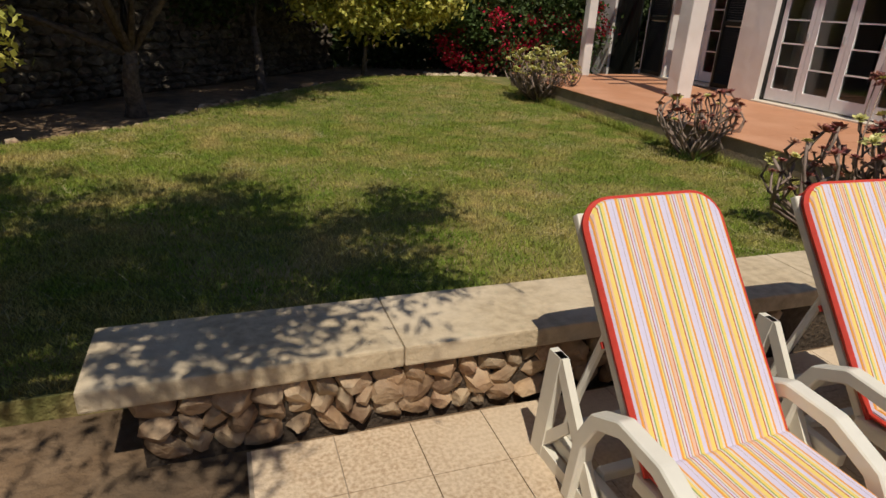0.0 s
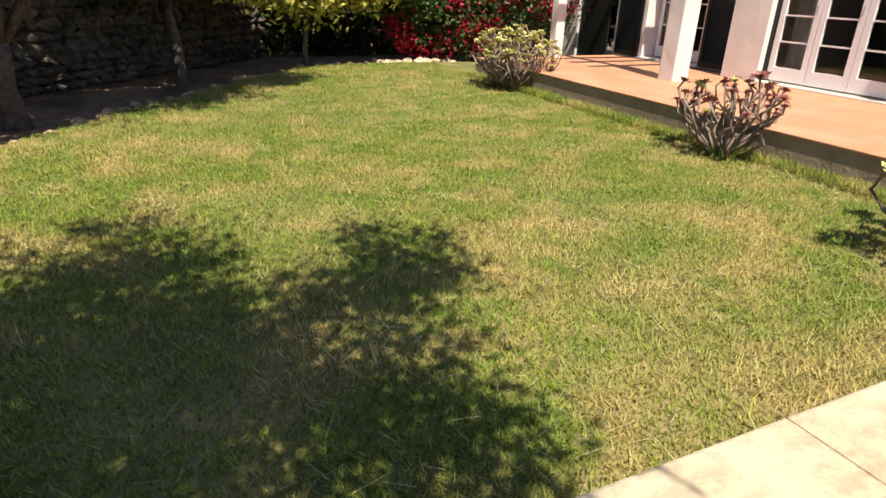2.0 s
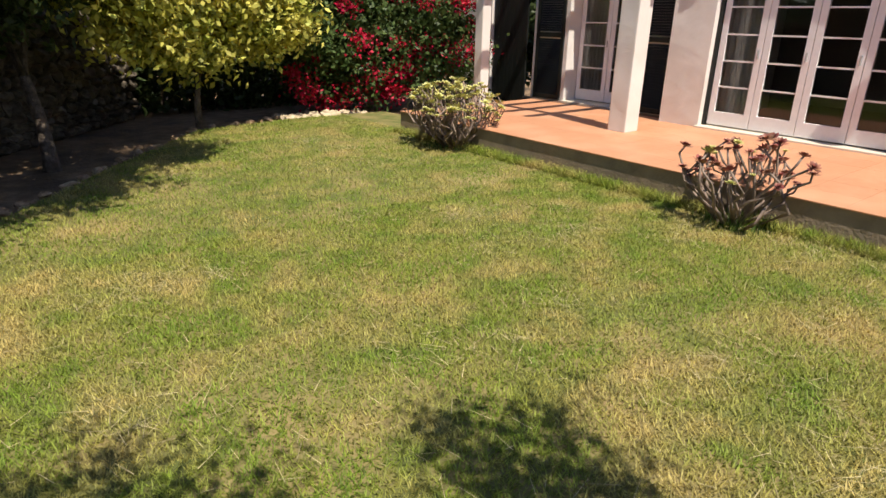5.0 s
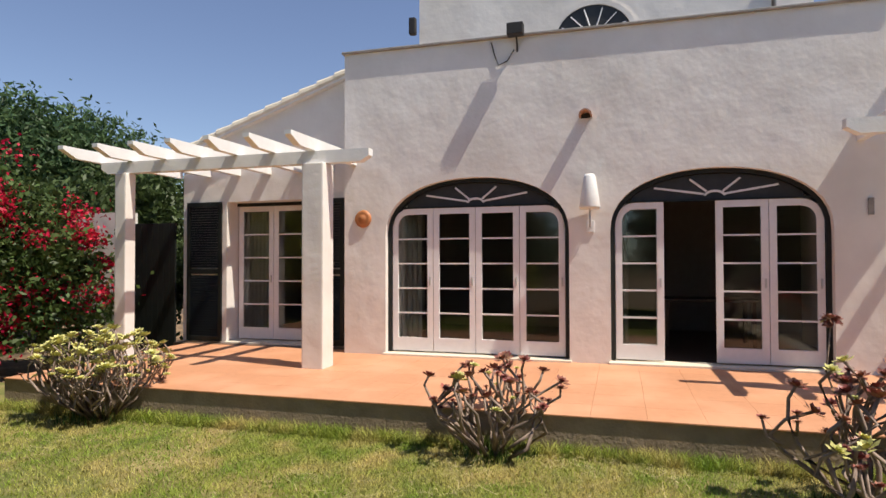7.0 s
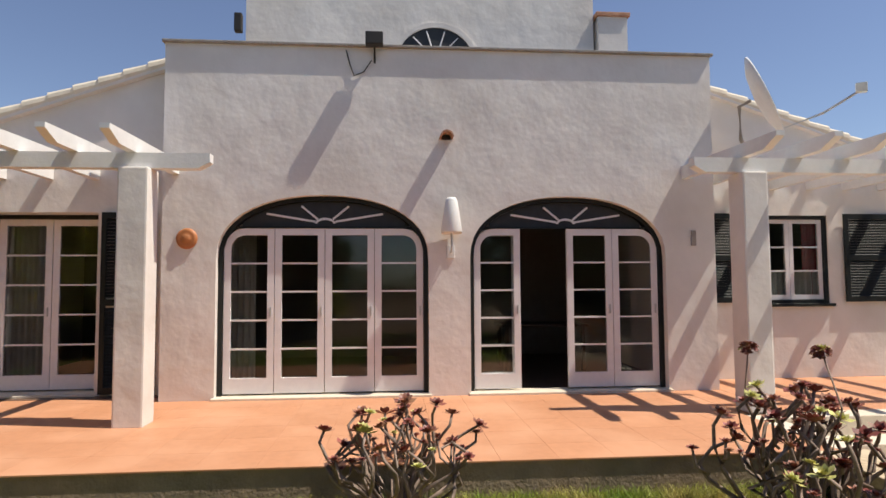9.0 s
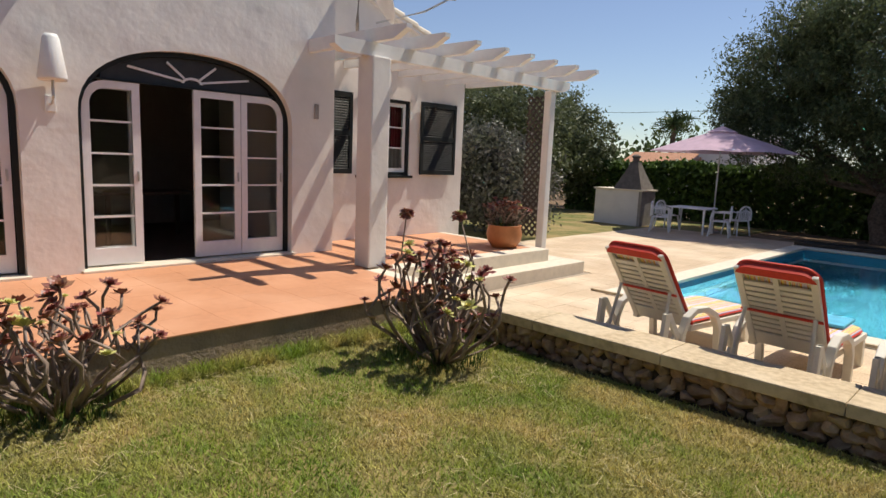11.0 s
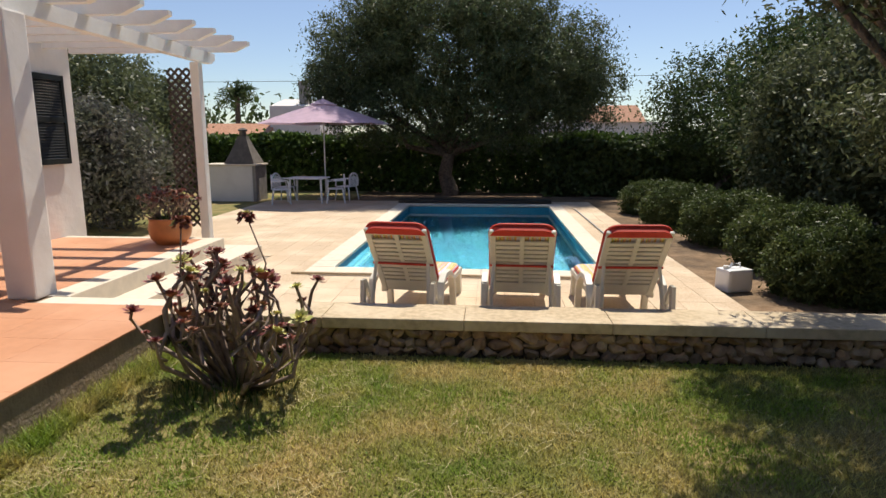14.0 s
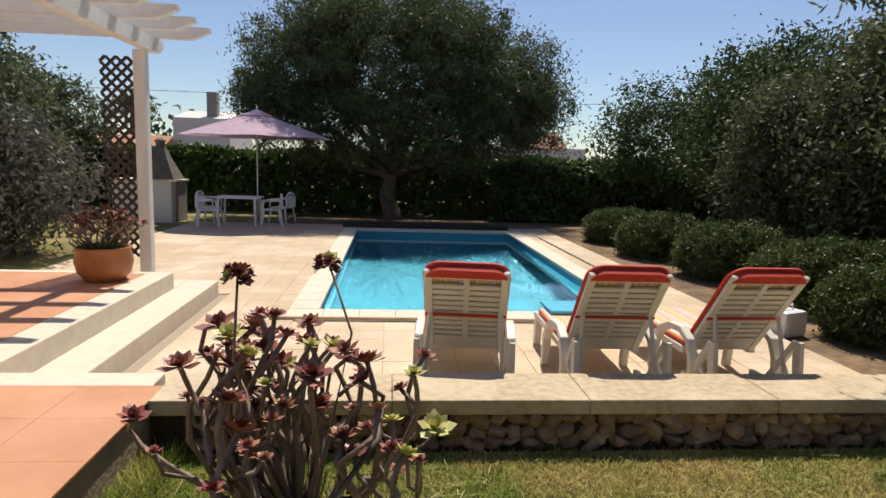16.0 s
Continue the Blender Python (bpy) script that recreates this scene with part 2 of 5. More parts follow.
def box(bm, x0, x1, y0, y1, z0, z1, bevel=0.0):
    v = [bm.verts.new((x, y, z)) for x in (x0, x1) for y in (y0, y1) for z in (z0, z1)]
    fs = [bm.faces.new([v[i] for i in f]) for f in ((0, 1, 3, 2), (4, 6, 7, 5), (0, 4, 5, 1), (2, 3, 7, 6), (0, 2, 6, 4), (1, 5, 7, 3))]
    if bevel:
        es = list({e for f in fs for e in f.edges})
        bmesh.ops.bevel(bm, geom=es, offset=bevel, segments=2, affect="EDGES", profile=0.6)
    return bm


def boxed(*a, bevel=0.0):
    return box(bmesh.new(), *a, bevel=bevel)


def tube(bm, pts, radii, sides=6):
    """A tapered tube along points."""
    rings = []
    for i, p in enumerate(pts):
        p = Vector(p)
        a = Vector(pts[max(i - 1, 0)])
        b = Vector(pts[min(i + 1, len(pts) - 1)])
        d = (b - a).normalized() if (b - a).length > 1e-6 else Vector((0, 0, 1))
        u = d.orthogonal().normalized() if abs(d.z) < 0.9 else d.cross(Vector((0, 1, 0.01))).normalized()
        w = d.cross(u)
        r = radii[i] if isinstance(radii, (list, tuple)) else radii
        rings.append([bm.verts.new(p + r * (math.cos(2 * math.pi * k / sides) * u + math.sin(2 * math.pi * k / sides) * w)) for k in range(sides)])
    for a, b in zip(rings, rings[1:]):
        best = min(range(sides), key=lambda s: (a[0].co - b[s].co).length)
        for k in range(sides):
            bm.faces.new((a[k], a[(k + 1) % sides], b[(k + 1 + best) % sides], b[(k + best) % sides]))
    bm.faces.new(rings[0][::-1])
    bm.faces.new(rings[-1])
    return bm


def lathe(bm, profile, sides=24, center=(0, 0, 0)):
    """Turns a profile of (radius, z) round the z axis."""
    rings = []
    for r, z in profile:
        rings.append([bm.verts.new((center[0] + max(r, 0.0005) * math.cos(2 * math.pi * k / sides), center[1] + max(r, 0.0005) * math.sin(2 * math.pi * k / sides), center[2] + z)) for k in range(sides)])
    for a, b in zip(rings, rings[1:]):
        for k in range(sides):
            bm.faces.new((a[k], a[(k + 1) % sides], b[(k + 1) % sides], b[k]))
    return bm


def prism(bm, outline, x0, x1):
    """An outline of (y, z) pushed from x0 to x1."""
    a = [bm.verts.new((x0, y, z)) for y, z in outline]
    b = [bm.verts.new((x1, y, z)) for y, z in outline]
    bm.faces.new(a)
    bm.faces.new(b[::-1])
    n = len(outline)
    for i in range(n):
        bm.faces.new((a[i], b[i], b[(i + 1) % n], a[(i + 1) % n]))
    return bm


def raw_mesh(name, verts, faces_per, material, parent=None, label="", kind="", smooth=False):
    """A mesh of equal polygons from an array of shape (pieces, corners, 3)."""
    n, k = verts.shape[:2]
    me = bpy.data.meshes.new(name)
    me.vertices.add(n * k)
    me.vertices.foreach_set("co", verts.reshape(-1).astype(np.float32))
    me.loops.add(n * k)
    me.loops.foreach_set("vertex_index", np.arange(n * k, dtype=np.int32))
    me.polygons.add(n)
    me.polygons.foreach_set("loop_start", np.arange(0, n * k, k, dtype=np.int32))
    me.update(calc_edges=True)
    me.materials.append(material)
    ob = new(name, me)
    ob.parent = parent
    return tagged(ob, label, kind=kind)


def leaves(rng, centres, length, width, droop=0.0, spread=1.0):
    """Leaf quads, kite-shaped, at random turns round the centres."""
    n = len(centres)
    d = rng.normal(size=(n, 3))
    d[:, 2] = d[:, 2] * spread - droop
    d /= np.linalg.norm(d, axis=1)[:, None]
    s = np.cross(d, rng.normal(size=(n, 3)))
    s /= np.linalg.norm(s, axis=1)[:, None] + 1e-9
    ln = length * rng.uniform(0.6, 1.3, (n, 1))
    w = width * rng.uniform(0.7, 1.3, (n, 1))
    return np.stack([centres - d * ln / 2, centres + s * w / 2, centres + d * ln / 2, centres - s * w / 2], 1)


def cloud(rng, blobs, count, hollow=0.55, lump=0.16, per=28):
    """Points in the outer shells of ellipsoid blobs (x, y, z, rx, ry, rz), in clusters."""
    b = np.array(blobs, float)
    vol = (b[:, 3] * b[:, 4] * b[:, 5]) ** (2 / 3)
    nc = max(count // per, 8)
    pick = rng.choice(len(b), nc, p=vol / vol.sum())
    d = rng.normal(size=(nc, 3))
    d /= np.linalg.norm(d, axis=1)[:, None]
    r = rng.uniform(hollow, 1.05, (nc, 1))
    c = b[pick, :3] + d * r * b[pick, 3:]
    k = rng.integers(0, nc, count)
    size = rng.uniform(0.5, 1.5, (nc, 1))
    return c[k] + rng.normal(size=(count, 3)) * lump * size[k] * np.array([1, 1, 0.75])


def branches(rng, base, blobs, r0, sway=0.25):
    """Trunk and limbs from a base to the middles of the blobs."""
    bm = bmesh.new()
    base = Vector(base)
    cx = sum(b[0] for b in blobs) / len(blobs)
    cy = sum(b[1] for b in blobs) / len(blobs)
    low = min(b[2] - b[5] for b in blobs)
    fork = Vector((base.x * 0.6 + cx * 0.4, base.y * 0.6 + cy * 0.4, max(low, base.z + 0.3)))
    mid = (base + fork) / 2 + Vector((rng.uniform(-1, 1), rng.uniform(-1, 1), 0)) * sway * 0.4
    tube(bm, [base - Vector((0, 0, 0.1)), base + Vector((0, 0, 0.12)), mid, fork], [r0 * 1.5, r0 * 1.05, r0 * 0.85, r0 * 0.7], 9)
    for b in blobs:
        c = Vector(b[:3])
        m1 = fork.lerp(c, 0.5) + Vector(rng.uniform(-1, 1, 3)) * sway
        tube(bm, [fork - Vector((0, 0, 0.05)), m1, c], [r0 * 0.5, r0 * 0.32, r0 * 0.12], 6)
        for _ in range(5):
            d = Vector(rng.normal(size=3)).normalized()
            e = c + Vector((d.x * b[3], d.y * b[4], d.z * b[5])) * 0.85
            s = m1.lerp(c, rng.uniform(0.2, 1))
            tube(bm, [s, s.lerp(e, 0.5) + Vector(rng.uniform(-1, 1, 3)) * sway * 0.4, e], [r0 * 0.16, r0 * 0.1, r0 * 0.03], 4)
    return bm


def tree(name, base, blobs, count, leaf, leaf_mat, label, category="tree", r0=0.1, seed=1, hollow=0.5, lump=0.16, droop=0.2, bark=M_BARK, sway=0.25, per=42):
    rng = np.random.default_rng(seed)
    t = thing(name, base, label, category)
    inv = np.array(base)
    local = [(b[0] - base[0], b[1] - base[1], b[2] - base[2], *b[3:]) for b in blobs]
    part("trunk", branches(rng, (0, 0, 0), local, r0, sway), bark, t, "grey-brown bark", smooth=True)
    pts = cloud(rng, local, int(count * 1.6), hollow, lump, per)
    raw_mesh("crown", leaves(rng, pts, leaf[0] * 1.45, leaf[1] * 1.5, droop), 4, leaf_mat, t, kind="stuff")
    return t


def rock_mesh(rng, seed):
    """An uneven stone about one unit wide."""
    bm = bmesh.new()
    bmesh.ops.create_icosphere(bm, subdivisions=2, radius=0.5)
    planes = [Vector(rng.normal(size=3)).normalized() for _ in range(12)]
    lim = [rng.uniform(0.27, 0.38) for _ in planes]
    for v in bm.verts:
        for p, l in zip(planes, lim):
            d = v.co.dot(p)
            if d > l:
                v.co -= p * (d - l)
        v.co += v.normal * noise.noise(v.co * 3 + Vector((seed, 0, 0))) * 0.06
    me = bpy.data.meshes.new("stone")
    bm.to_mesh(me)
    bm.free()
    me.materials.append(M_STONE)
    return me


# ---- ground and terrace ----
PX0, PX1, PY0, PY1 = 2.62, 6.52, -9.4, -1.0     # pool water, inside the walls


def slab_ring(bm, X, Y, hole, z0, z1):
    """A slab with a rectangular hole."""
    (a0, a1), (b0, b1) = X, Y
    h0, h1, k0, k1 = hole
    box(bm, a0, h0, b0, b1, z0, z1)
    box(bm, h1, a1, b0, b1, z0, z1)
    box(bm, h0, h1, b0, k0, z0, z1)
    box(bm, h0, h1, k1, b1, z0, z1)
    return bm


POOL_HOLE = (PX0 - 0.15, PX1 + 0.15, PY0 - 0.15, PY1 + 0.15)
tagged(part("ground", slab_ring(bmesh.new(), (-400, 400), (-400, 400), POOL_HOLE, -0.6, -0.44), M_SOIL), "dry brown soil round the garden", "ground", kind="structure")
# lawn: turf bed with a slanting far edge along the planted border
bm = bmesh.new()
lawn_outline = [(-2.5, 2.70), (7.08, 2.70), (7.08, 11.9), (8.2, 12.3), (8.0, 13.9), (6.4, 14.0), (4.3, 13.7), (2.6, 11.7), (1.2, 9.9), (0.2, 8.5), (-0.8, 7.7), (-3.5, 6.6), (-3.5, 2.7)]
top = [bm.verts.new((x, y, LAWN)) for x, y in lawn_outline]
bot = [bm.verts.new((x, y, -0.46)) for x, y in lawn_outline]
bm.faces.new(top)
for i in range(len(top)):
    j = (i + 1) % len(top)
    bm.faces.new((top[i], bot[i], bot[j], top[j]))
tagged(part("lawn", bm, M_GROUND), "short green lawn with dry straw patches", "lawn", kind="structure")
tagged(part("lawn", boxed(8.6, 30, -14, -2.2, -0.46, -0.40), M_GROUND), "grass behind the terrace beside the house", "lawn", kind="structure")

# terrace base, with the pool's hole
terrace = tagged(part("pavement", slab_ring(bmesh.new(), (1.36, 10.9), (-10.6, 2.2), POOL_HOLE, -0.46, TERR - 0.012), M_PAVEJ), "cream washed aggregate tile terrace round a pool", "pavement", kind="structure")

# pool
pool = thing("swimming_pool", (0, 0, 0), "rectangular pool of clear turquoise water with white coping", "swimming pool")
bm = bmesh.new()
d = -1.75
box(bm, PX0 - 0.12, PX0, PY0 - 0.12, PY1 + 0.12, d, -0.42)
box(bm, PX1, PX1 + 0.12, PY0 - 0.12, PY1 + 0.12, d, -0.42)
box(bm, PX0, PX1, PY0 - 0.12, PY0, d, -0.42)
box(bm, PX0, PX1, PY1, PY1 + 0.12, d, -0.42)
part("pool_wall", bm, M_POOL, pool)
part("pool_floor", boxed(PX0 - 0.12, PX1 + 0.12, PY0 - 0.12, PY1 + 0.12, d - 0.1, d), M_POOL, pool)
water = part("water", boxed(PX0 + 0.001, PX1 - 0.001, PY0 + 0.001, PY1 - 0.001, d + 0.02, -0.52), M_WATER, pool, "clear rippled water")
water.visible_shadow = False


def coping(bm, x0, x1, y0, y1):
    box(bm, x0, x1, y0, y1, TERR - 0.03, TERR + 0.022, bevel=0.008)


for k in range(19):
    y0 = PY0 + (PY1 - PY0) * k / 19
    y1 = PY0 + (PY1 - PY0) * (k + 1) / 19 - 0.004
    for x0, x1 in ((PX0 - 0.33, PX0 + 0.02), (PX1 - 0.02, PX1 + 0.33)):
        bm = bmesh.new()
        coping(bm, x0, x1, y0, y1)
        part("coping_slab", bm, M_COPE, pool)
for k in range(11):
    x0 = PX0 - 0.33 + (PX1 - PX0 + 0.66) * k / 11
    x1 = PX0 - 0.33 + (PX1 - PX0 + 0.66) * (k + 1) / 11 - 0.004
    for y0, y1 in ((PY0 - 0.33, PY0 - 0.004), (PY1 + 0.004, PY1 + 0.35)):
        bm = bmesh.new()
        coping(bm, x0, x1, y0, y1)
        part("coping_slab", bm, M_COPE, pool)
tagged(part("pool_cover_box", boxed(2.5, 6.9, -10.5, -9.95, TERR, TERR + 0.10, bevel=0.02), M_DARK), "long low black box for the cover at the pool's far end", "pool cover box")
tagged(part("edge_batten", boxed(1.95, 7.0, -0.60, -0.555, TERR, TERR + 0.035, bevel=0.006), M_CAP), "thin raised stone strip across the terrace before the pool", "stone strip")
tagged(part("pool_pole", tube(bmesh.new(), [(2.0, -3.6, TERR + 0.02), (2.02, -8.6, TERR + 0.02)], 0.016, 8), M_STEEL), "long thin pole lying on the terrace beside the pool", "pole")

# ---- retaining wall between terrace and lawn ----
wall_low = thing("wall_low", (0, 0, 0), "low field stone wall with a broad weathered concrete cap", "low wall")
wall_low["kind"] = "structure"
part("core", boxed(0.98, 7.06, 2.27, 2.62, -0.46, -0.095), M_MORTAR, wall_low)
xs = [0.80, 2.02, 3.23, 4.45, 5.66, 7.06]
for a, b in zip(xs, xs[1:]):
    part("cap_slab", boxed(a, b - 0.003, 2.20, 2.68, -0.095, 0.0, bevel=0.012), M_CAP, wall_low, "weathered concrete cap slab")

# ---- porch ----
porch = tagged(part("floor_porch", boxed(7.07, 10.6, 2.44, 11.95, -0.46, -0.014), M_PORCHSIDE), "salmon tiled porch floor along the house front", "floor", kind="structure")
porch2 = tagged(part("floor_porch", boxed(8.36, 10.75, -1.12, 2.44, -0.46, -0.014), M_PORCHSIDE), "salmon tiled porch floor under the pergola", "floor", kind="structure")
tagged(part("floor_edge", boxed(7.12, 8.4, 2.21, 2.437, -0.46, 0.0, bevel=0.01), M_COPE), "cream stone edging of the porch", "edging", kind="structure")
tagged(part("floor_edge", boxed(8.24, 8.52, -1.25, 2.205, -0.3, 0.004, bevel=0.012), M_COPE), "cream stone step nosing along the porch", "edging", kind="structure")
tagged(part("floor_edge", boxed(8.525, 10.72, -1.25, -1.123, -0.46, 0.004, bevel=0.01), M_COPE), "cream stone edging of the porch end", "edging", kind="structure")
tagged(part("step", boxed(7.86, 8.24, -1.75, 2.205, -0.46, STEP, bevel=0.012), M_COPE), "broad cream stone step down to the terrace", "step", kind="structure")
tagged(part("step", boxed(8.245, 9.0, -1.75, -1.255, -0.46, STEP, bevel=0.012), M_COPE), "cream stone step round the porch end", "step", kind="structure")

# ---- house ----
XF = 9.90
YA0, YA1 = 5.68, 8.30       # first arch
YB0, YB1 = 2.57, 5.15       # second arch
SPRING, RISE = 1.72, 0.80


def arch_pts(y0, y1, n=22, grow=0.0, z0=SPRING, rise=RISE):
    c, r = (y0 + y1) / 2, (y1 - y0) / 2 + grow
    out = []
    for k in range(n + 1):
        a = math.pi * k / n
        ca, sa = math.cos(a), math.sin(a)
        out.append((c - r * math.copysign(abs(ca) ** 0.92, ca), z0 + (rise + grow) * abs(sa) ** 0.86))
    return out


TOPZ = 4.42
outline = [(1.89, -0.02), (YB0, -0.02)] + arch_pts(YB0, YB1) + [(YB1, -0.02), (YA0, -0.02)] + arch_pts(YA0, YA1) + [(YA1, -0.02), (8.95, -0.02), (8.95, TOPZ), (1.89, TOPZ)]
wf = part("wall_front", prism(bmesh.new(), outline, XF, XF + 0.27), M_WALL)
tagged(wf, "white rough rendered house front with two arched openings", "wall", kind="structure")
bm = bmesh.new()
box(bm, XF + 0.27, 13.0, 1.89, 2.14, -0.02, TOPZ)
box(bm, XF + 0.27, 13.0, 8.70, 8.95, -0.02, TOPZ)
tagged(part("floor_edge", boxed(10.35, 10.9, 11.953, 12.16, -0.46, -0.021), M_PORCHSIDE), "rendered base under the wing corner", "base", kind="structure")
tagged(part("wall_side", bm, M_WALL), "white rendered side walls of the house", "wall", kind="structure")
bm = bmesh.new()
box(bm, XF - 0.05, XF + 0.30, 1.86, 8.98, TOPZ, TOPZ + 0.035, bevel=0.01)
tagged(part("parapet_cap", bm, M_GREY), "thin grey weathered parapet cap", "parapet", kind="structure")
tagged(part("roof_terrace", boxed(XF + 0.27, 13.0, 2.14, 8.70, 3.0, 3.15), M_GREY), "flat roof behind the parapet", "roof", kind="structure")
# rooms behind the openings
bm = bmesh.new()
box(bm, 14.2, 14.4, -1.7, 12.2, -0.1, 3.3)
box(bm, 10.8, 14.4, 12.2, 12.4, -0.1, 3.3)
box(bm, 10.2, 14.2, 5.30, 5.42, 0.0, 3.0)
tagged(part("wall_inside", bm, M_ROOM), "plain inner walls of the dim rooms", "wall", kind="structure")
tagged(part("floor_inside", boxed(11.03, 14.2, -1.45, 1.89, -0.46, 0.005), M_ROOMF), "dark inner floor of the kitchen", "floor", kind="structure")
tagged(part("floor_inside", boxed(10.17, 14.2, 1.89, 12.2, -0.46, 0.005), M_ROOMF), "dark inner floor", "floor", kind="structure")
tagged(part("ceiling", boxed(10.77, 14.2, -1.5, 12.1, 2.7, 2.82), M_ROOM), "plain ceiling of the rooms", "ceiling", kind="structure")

# upper storey, set back
up = [(2.75, 3.0), (8.47, 3.0), (8.47, 7.0), (2.75, 7.0)]
tagged(part("wall_upper", prism(bmesh.new(), up, 12.0, 12.3), M_WALL), "white rendered upper storey set back behind the parapet", "wall", kind="structure")
bm = bmesh.new()
box(bm, 12.3, 16, 2.75, 3.0, 3.0, 7.0)
box(bm, 12.3, 16, 8.22, 8.47, 3.0, 7.0)
tagged(part("wall_upper", bm, M_WALL), "white rendered sides of the upper storey", "wall", kind="structure")
tagged(part("roof_upper", boxed(11.9, 16, 2.65, 8.57, 7.0, 7.12), M_ROOF), "clay roof of the upper storey", "roof", kind="structure")
ch = thing("chimney_stack", (12.0, 2.45, 3.1), "white square chimney stack with a brown cap", "chimney")
part("stack", boxed(-0.1, 0.5, -0.25, 0.25, 0, 2.75), M_WALL, ch)
part("cap", boxed(-0.14, 0.54, -0.29, 0.29, 2.75, 2.82, bevel=0.01), M_ROOF, ch, "brown chimney cap")


def ring(bm, inner, outer, x0, x1):
    """A band between two outlines of (y, z) with thickness along x."""
    n = len(inner)
    V = [[bm.verts.new((x, *p)) for p in pts] for x in (x0, x1) for pts in (inner, outer)]
    a, b, c, e = V
    for i in range(n - 1):
        bm.faces.new((a[i], a[i + 1], b[i + 1], b[i]))
        bm.faces.new((c[i], e[i], e[i + 1], c[i + 1]))
        bm.faces.new((a[i], c[i], c[i + 1], a[i + 1]))
        bm.faces.new((b[i], b[i + 1], e[i + 1], e[i]))
    for i in (0, n - 1):
        bm.faces.new((a[i], b[i], e[i], c[i]))
    return bm


def arch_at(y, y0, y1, grow=-0.06):
    """Height of the inner line of the arch at y."""
    c, r = (y0 + y1) / 2, (y1 - y0) / 2 + grow
    u = min(abs(y - c) / r, 1)
    ang = math.acos(min(1, u ** (1 / 0.92)))
    return SPRING + (RISE + grow) * math.sin(ang) ** 0.86


def leaf(parent, y0, y1, x, top_z=2.11, low=0.05, round_side=None, panes=5, name="door_leaf", label="white french door leaf with five panes"):
    """A glazed leaf: stiles, rails, bars and panes; its outer top corner may be rounded."""
    st, bot, t = 0.085, 0.19, 0.045
    r = 0.26
    lf = part(name, bmesh.new(), M_FRAME, parent, label)
    bm = bmesh.new()
    zl = top_z - (r if round_side == "lo" else 0)
    zh = top_z - (r if round_side == "hi" else 0)
    box(bm, x, x + t, y0, y0 + st, low, zl)
    box(bm, x, x + t, y1 - st, y1, low, zh)
    a = y0 + (r if round_side == "lo" else st)
    b = y1 - (r if round_side == "hi" else st)
    box(bm, x, x + t, a, b, top_z - 0.085, top_z)
    box(bm, x, x + t, y0 + st, y1 - st, low, low + bot)
    if round_side:
        cy, sg = (y0 + r, -1) if round_side == "lo" else (y1 - r, 1)
        cz = top_z - r
        outer = [(cy + sg * r * math.sin(k * math.pi / 16), cz + r * math.cos(k * math.pi / 16)) for k in range(9)]
        inner = [(cy + sg * (r - st) * math.sin(k * math.pi / 16), cz + (r - st) * math.cos(k * math.pi / 16)) for k in range(9)]
        ring(bm, inner, outer, x, x + t)
    z0, z1 = low + bot, top_z - 0.085
    for k in range(1, panes):
        z = z0 + (z1 - z0) * k / panes
        box(bm, x + 0.008, x + t - 0.008, y0 + st, y1 - st, z - 0.011, z + 0.011)
    bm.to_mesh(lf.data)
    bm.free()
    for k in range(panes):
        a0 = z0 + (z1 - z0) * k / panes + 0.011
        a1 = z0 + (z1 - z0) * (k + 1) / panes - 0.011
        pn = part("pane", boxed(x + 0.02, x + 0.025, y0 + st + 0.001, y1 - st - 0.001, a0, a1), M_GLASS, lf)
        pn.visible_shadow = False
    part("handle", boxed(x - 0.03, x - 0.001, y0 + 0.03, y0 + 0.05, 1.0, 1.12, bevel=0.006), M_STEEL, lf, "small metal handle")
    return lf


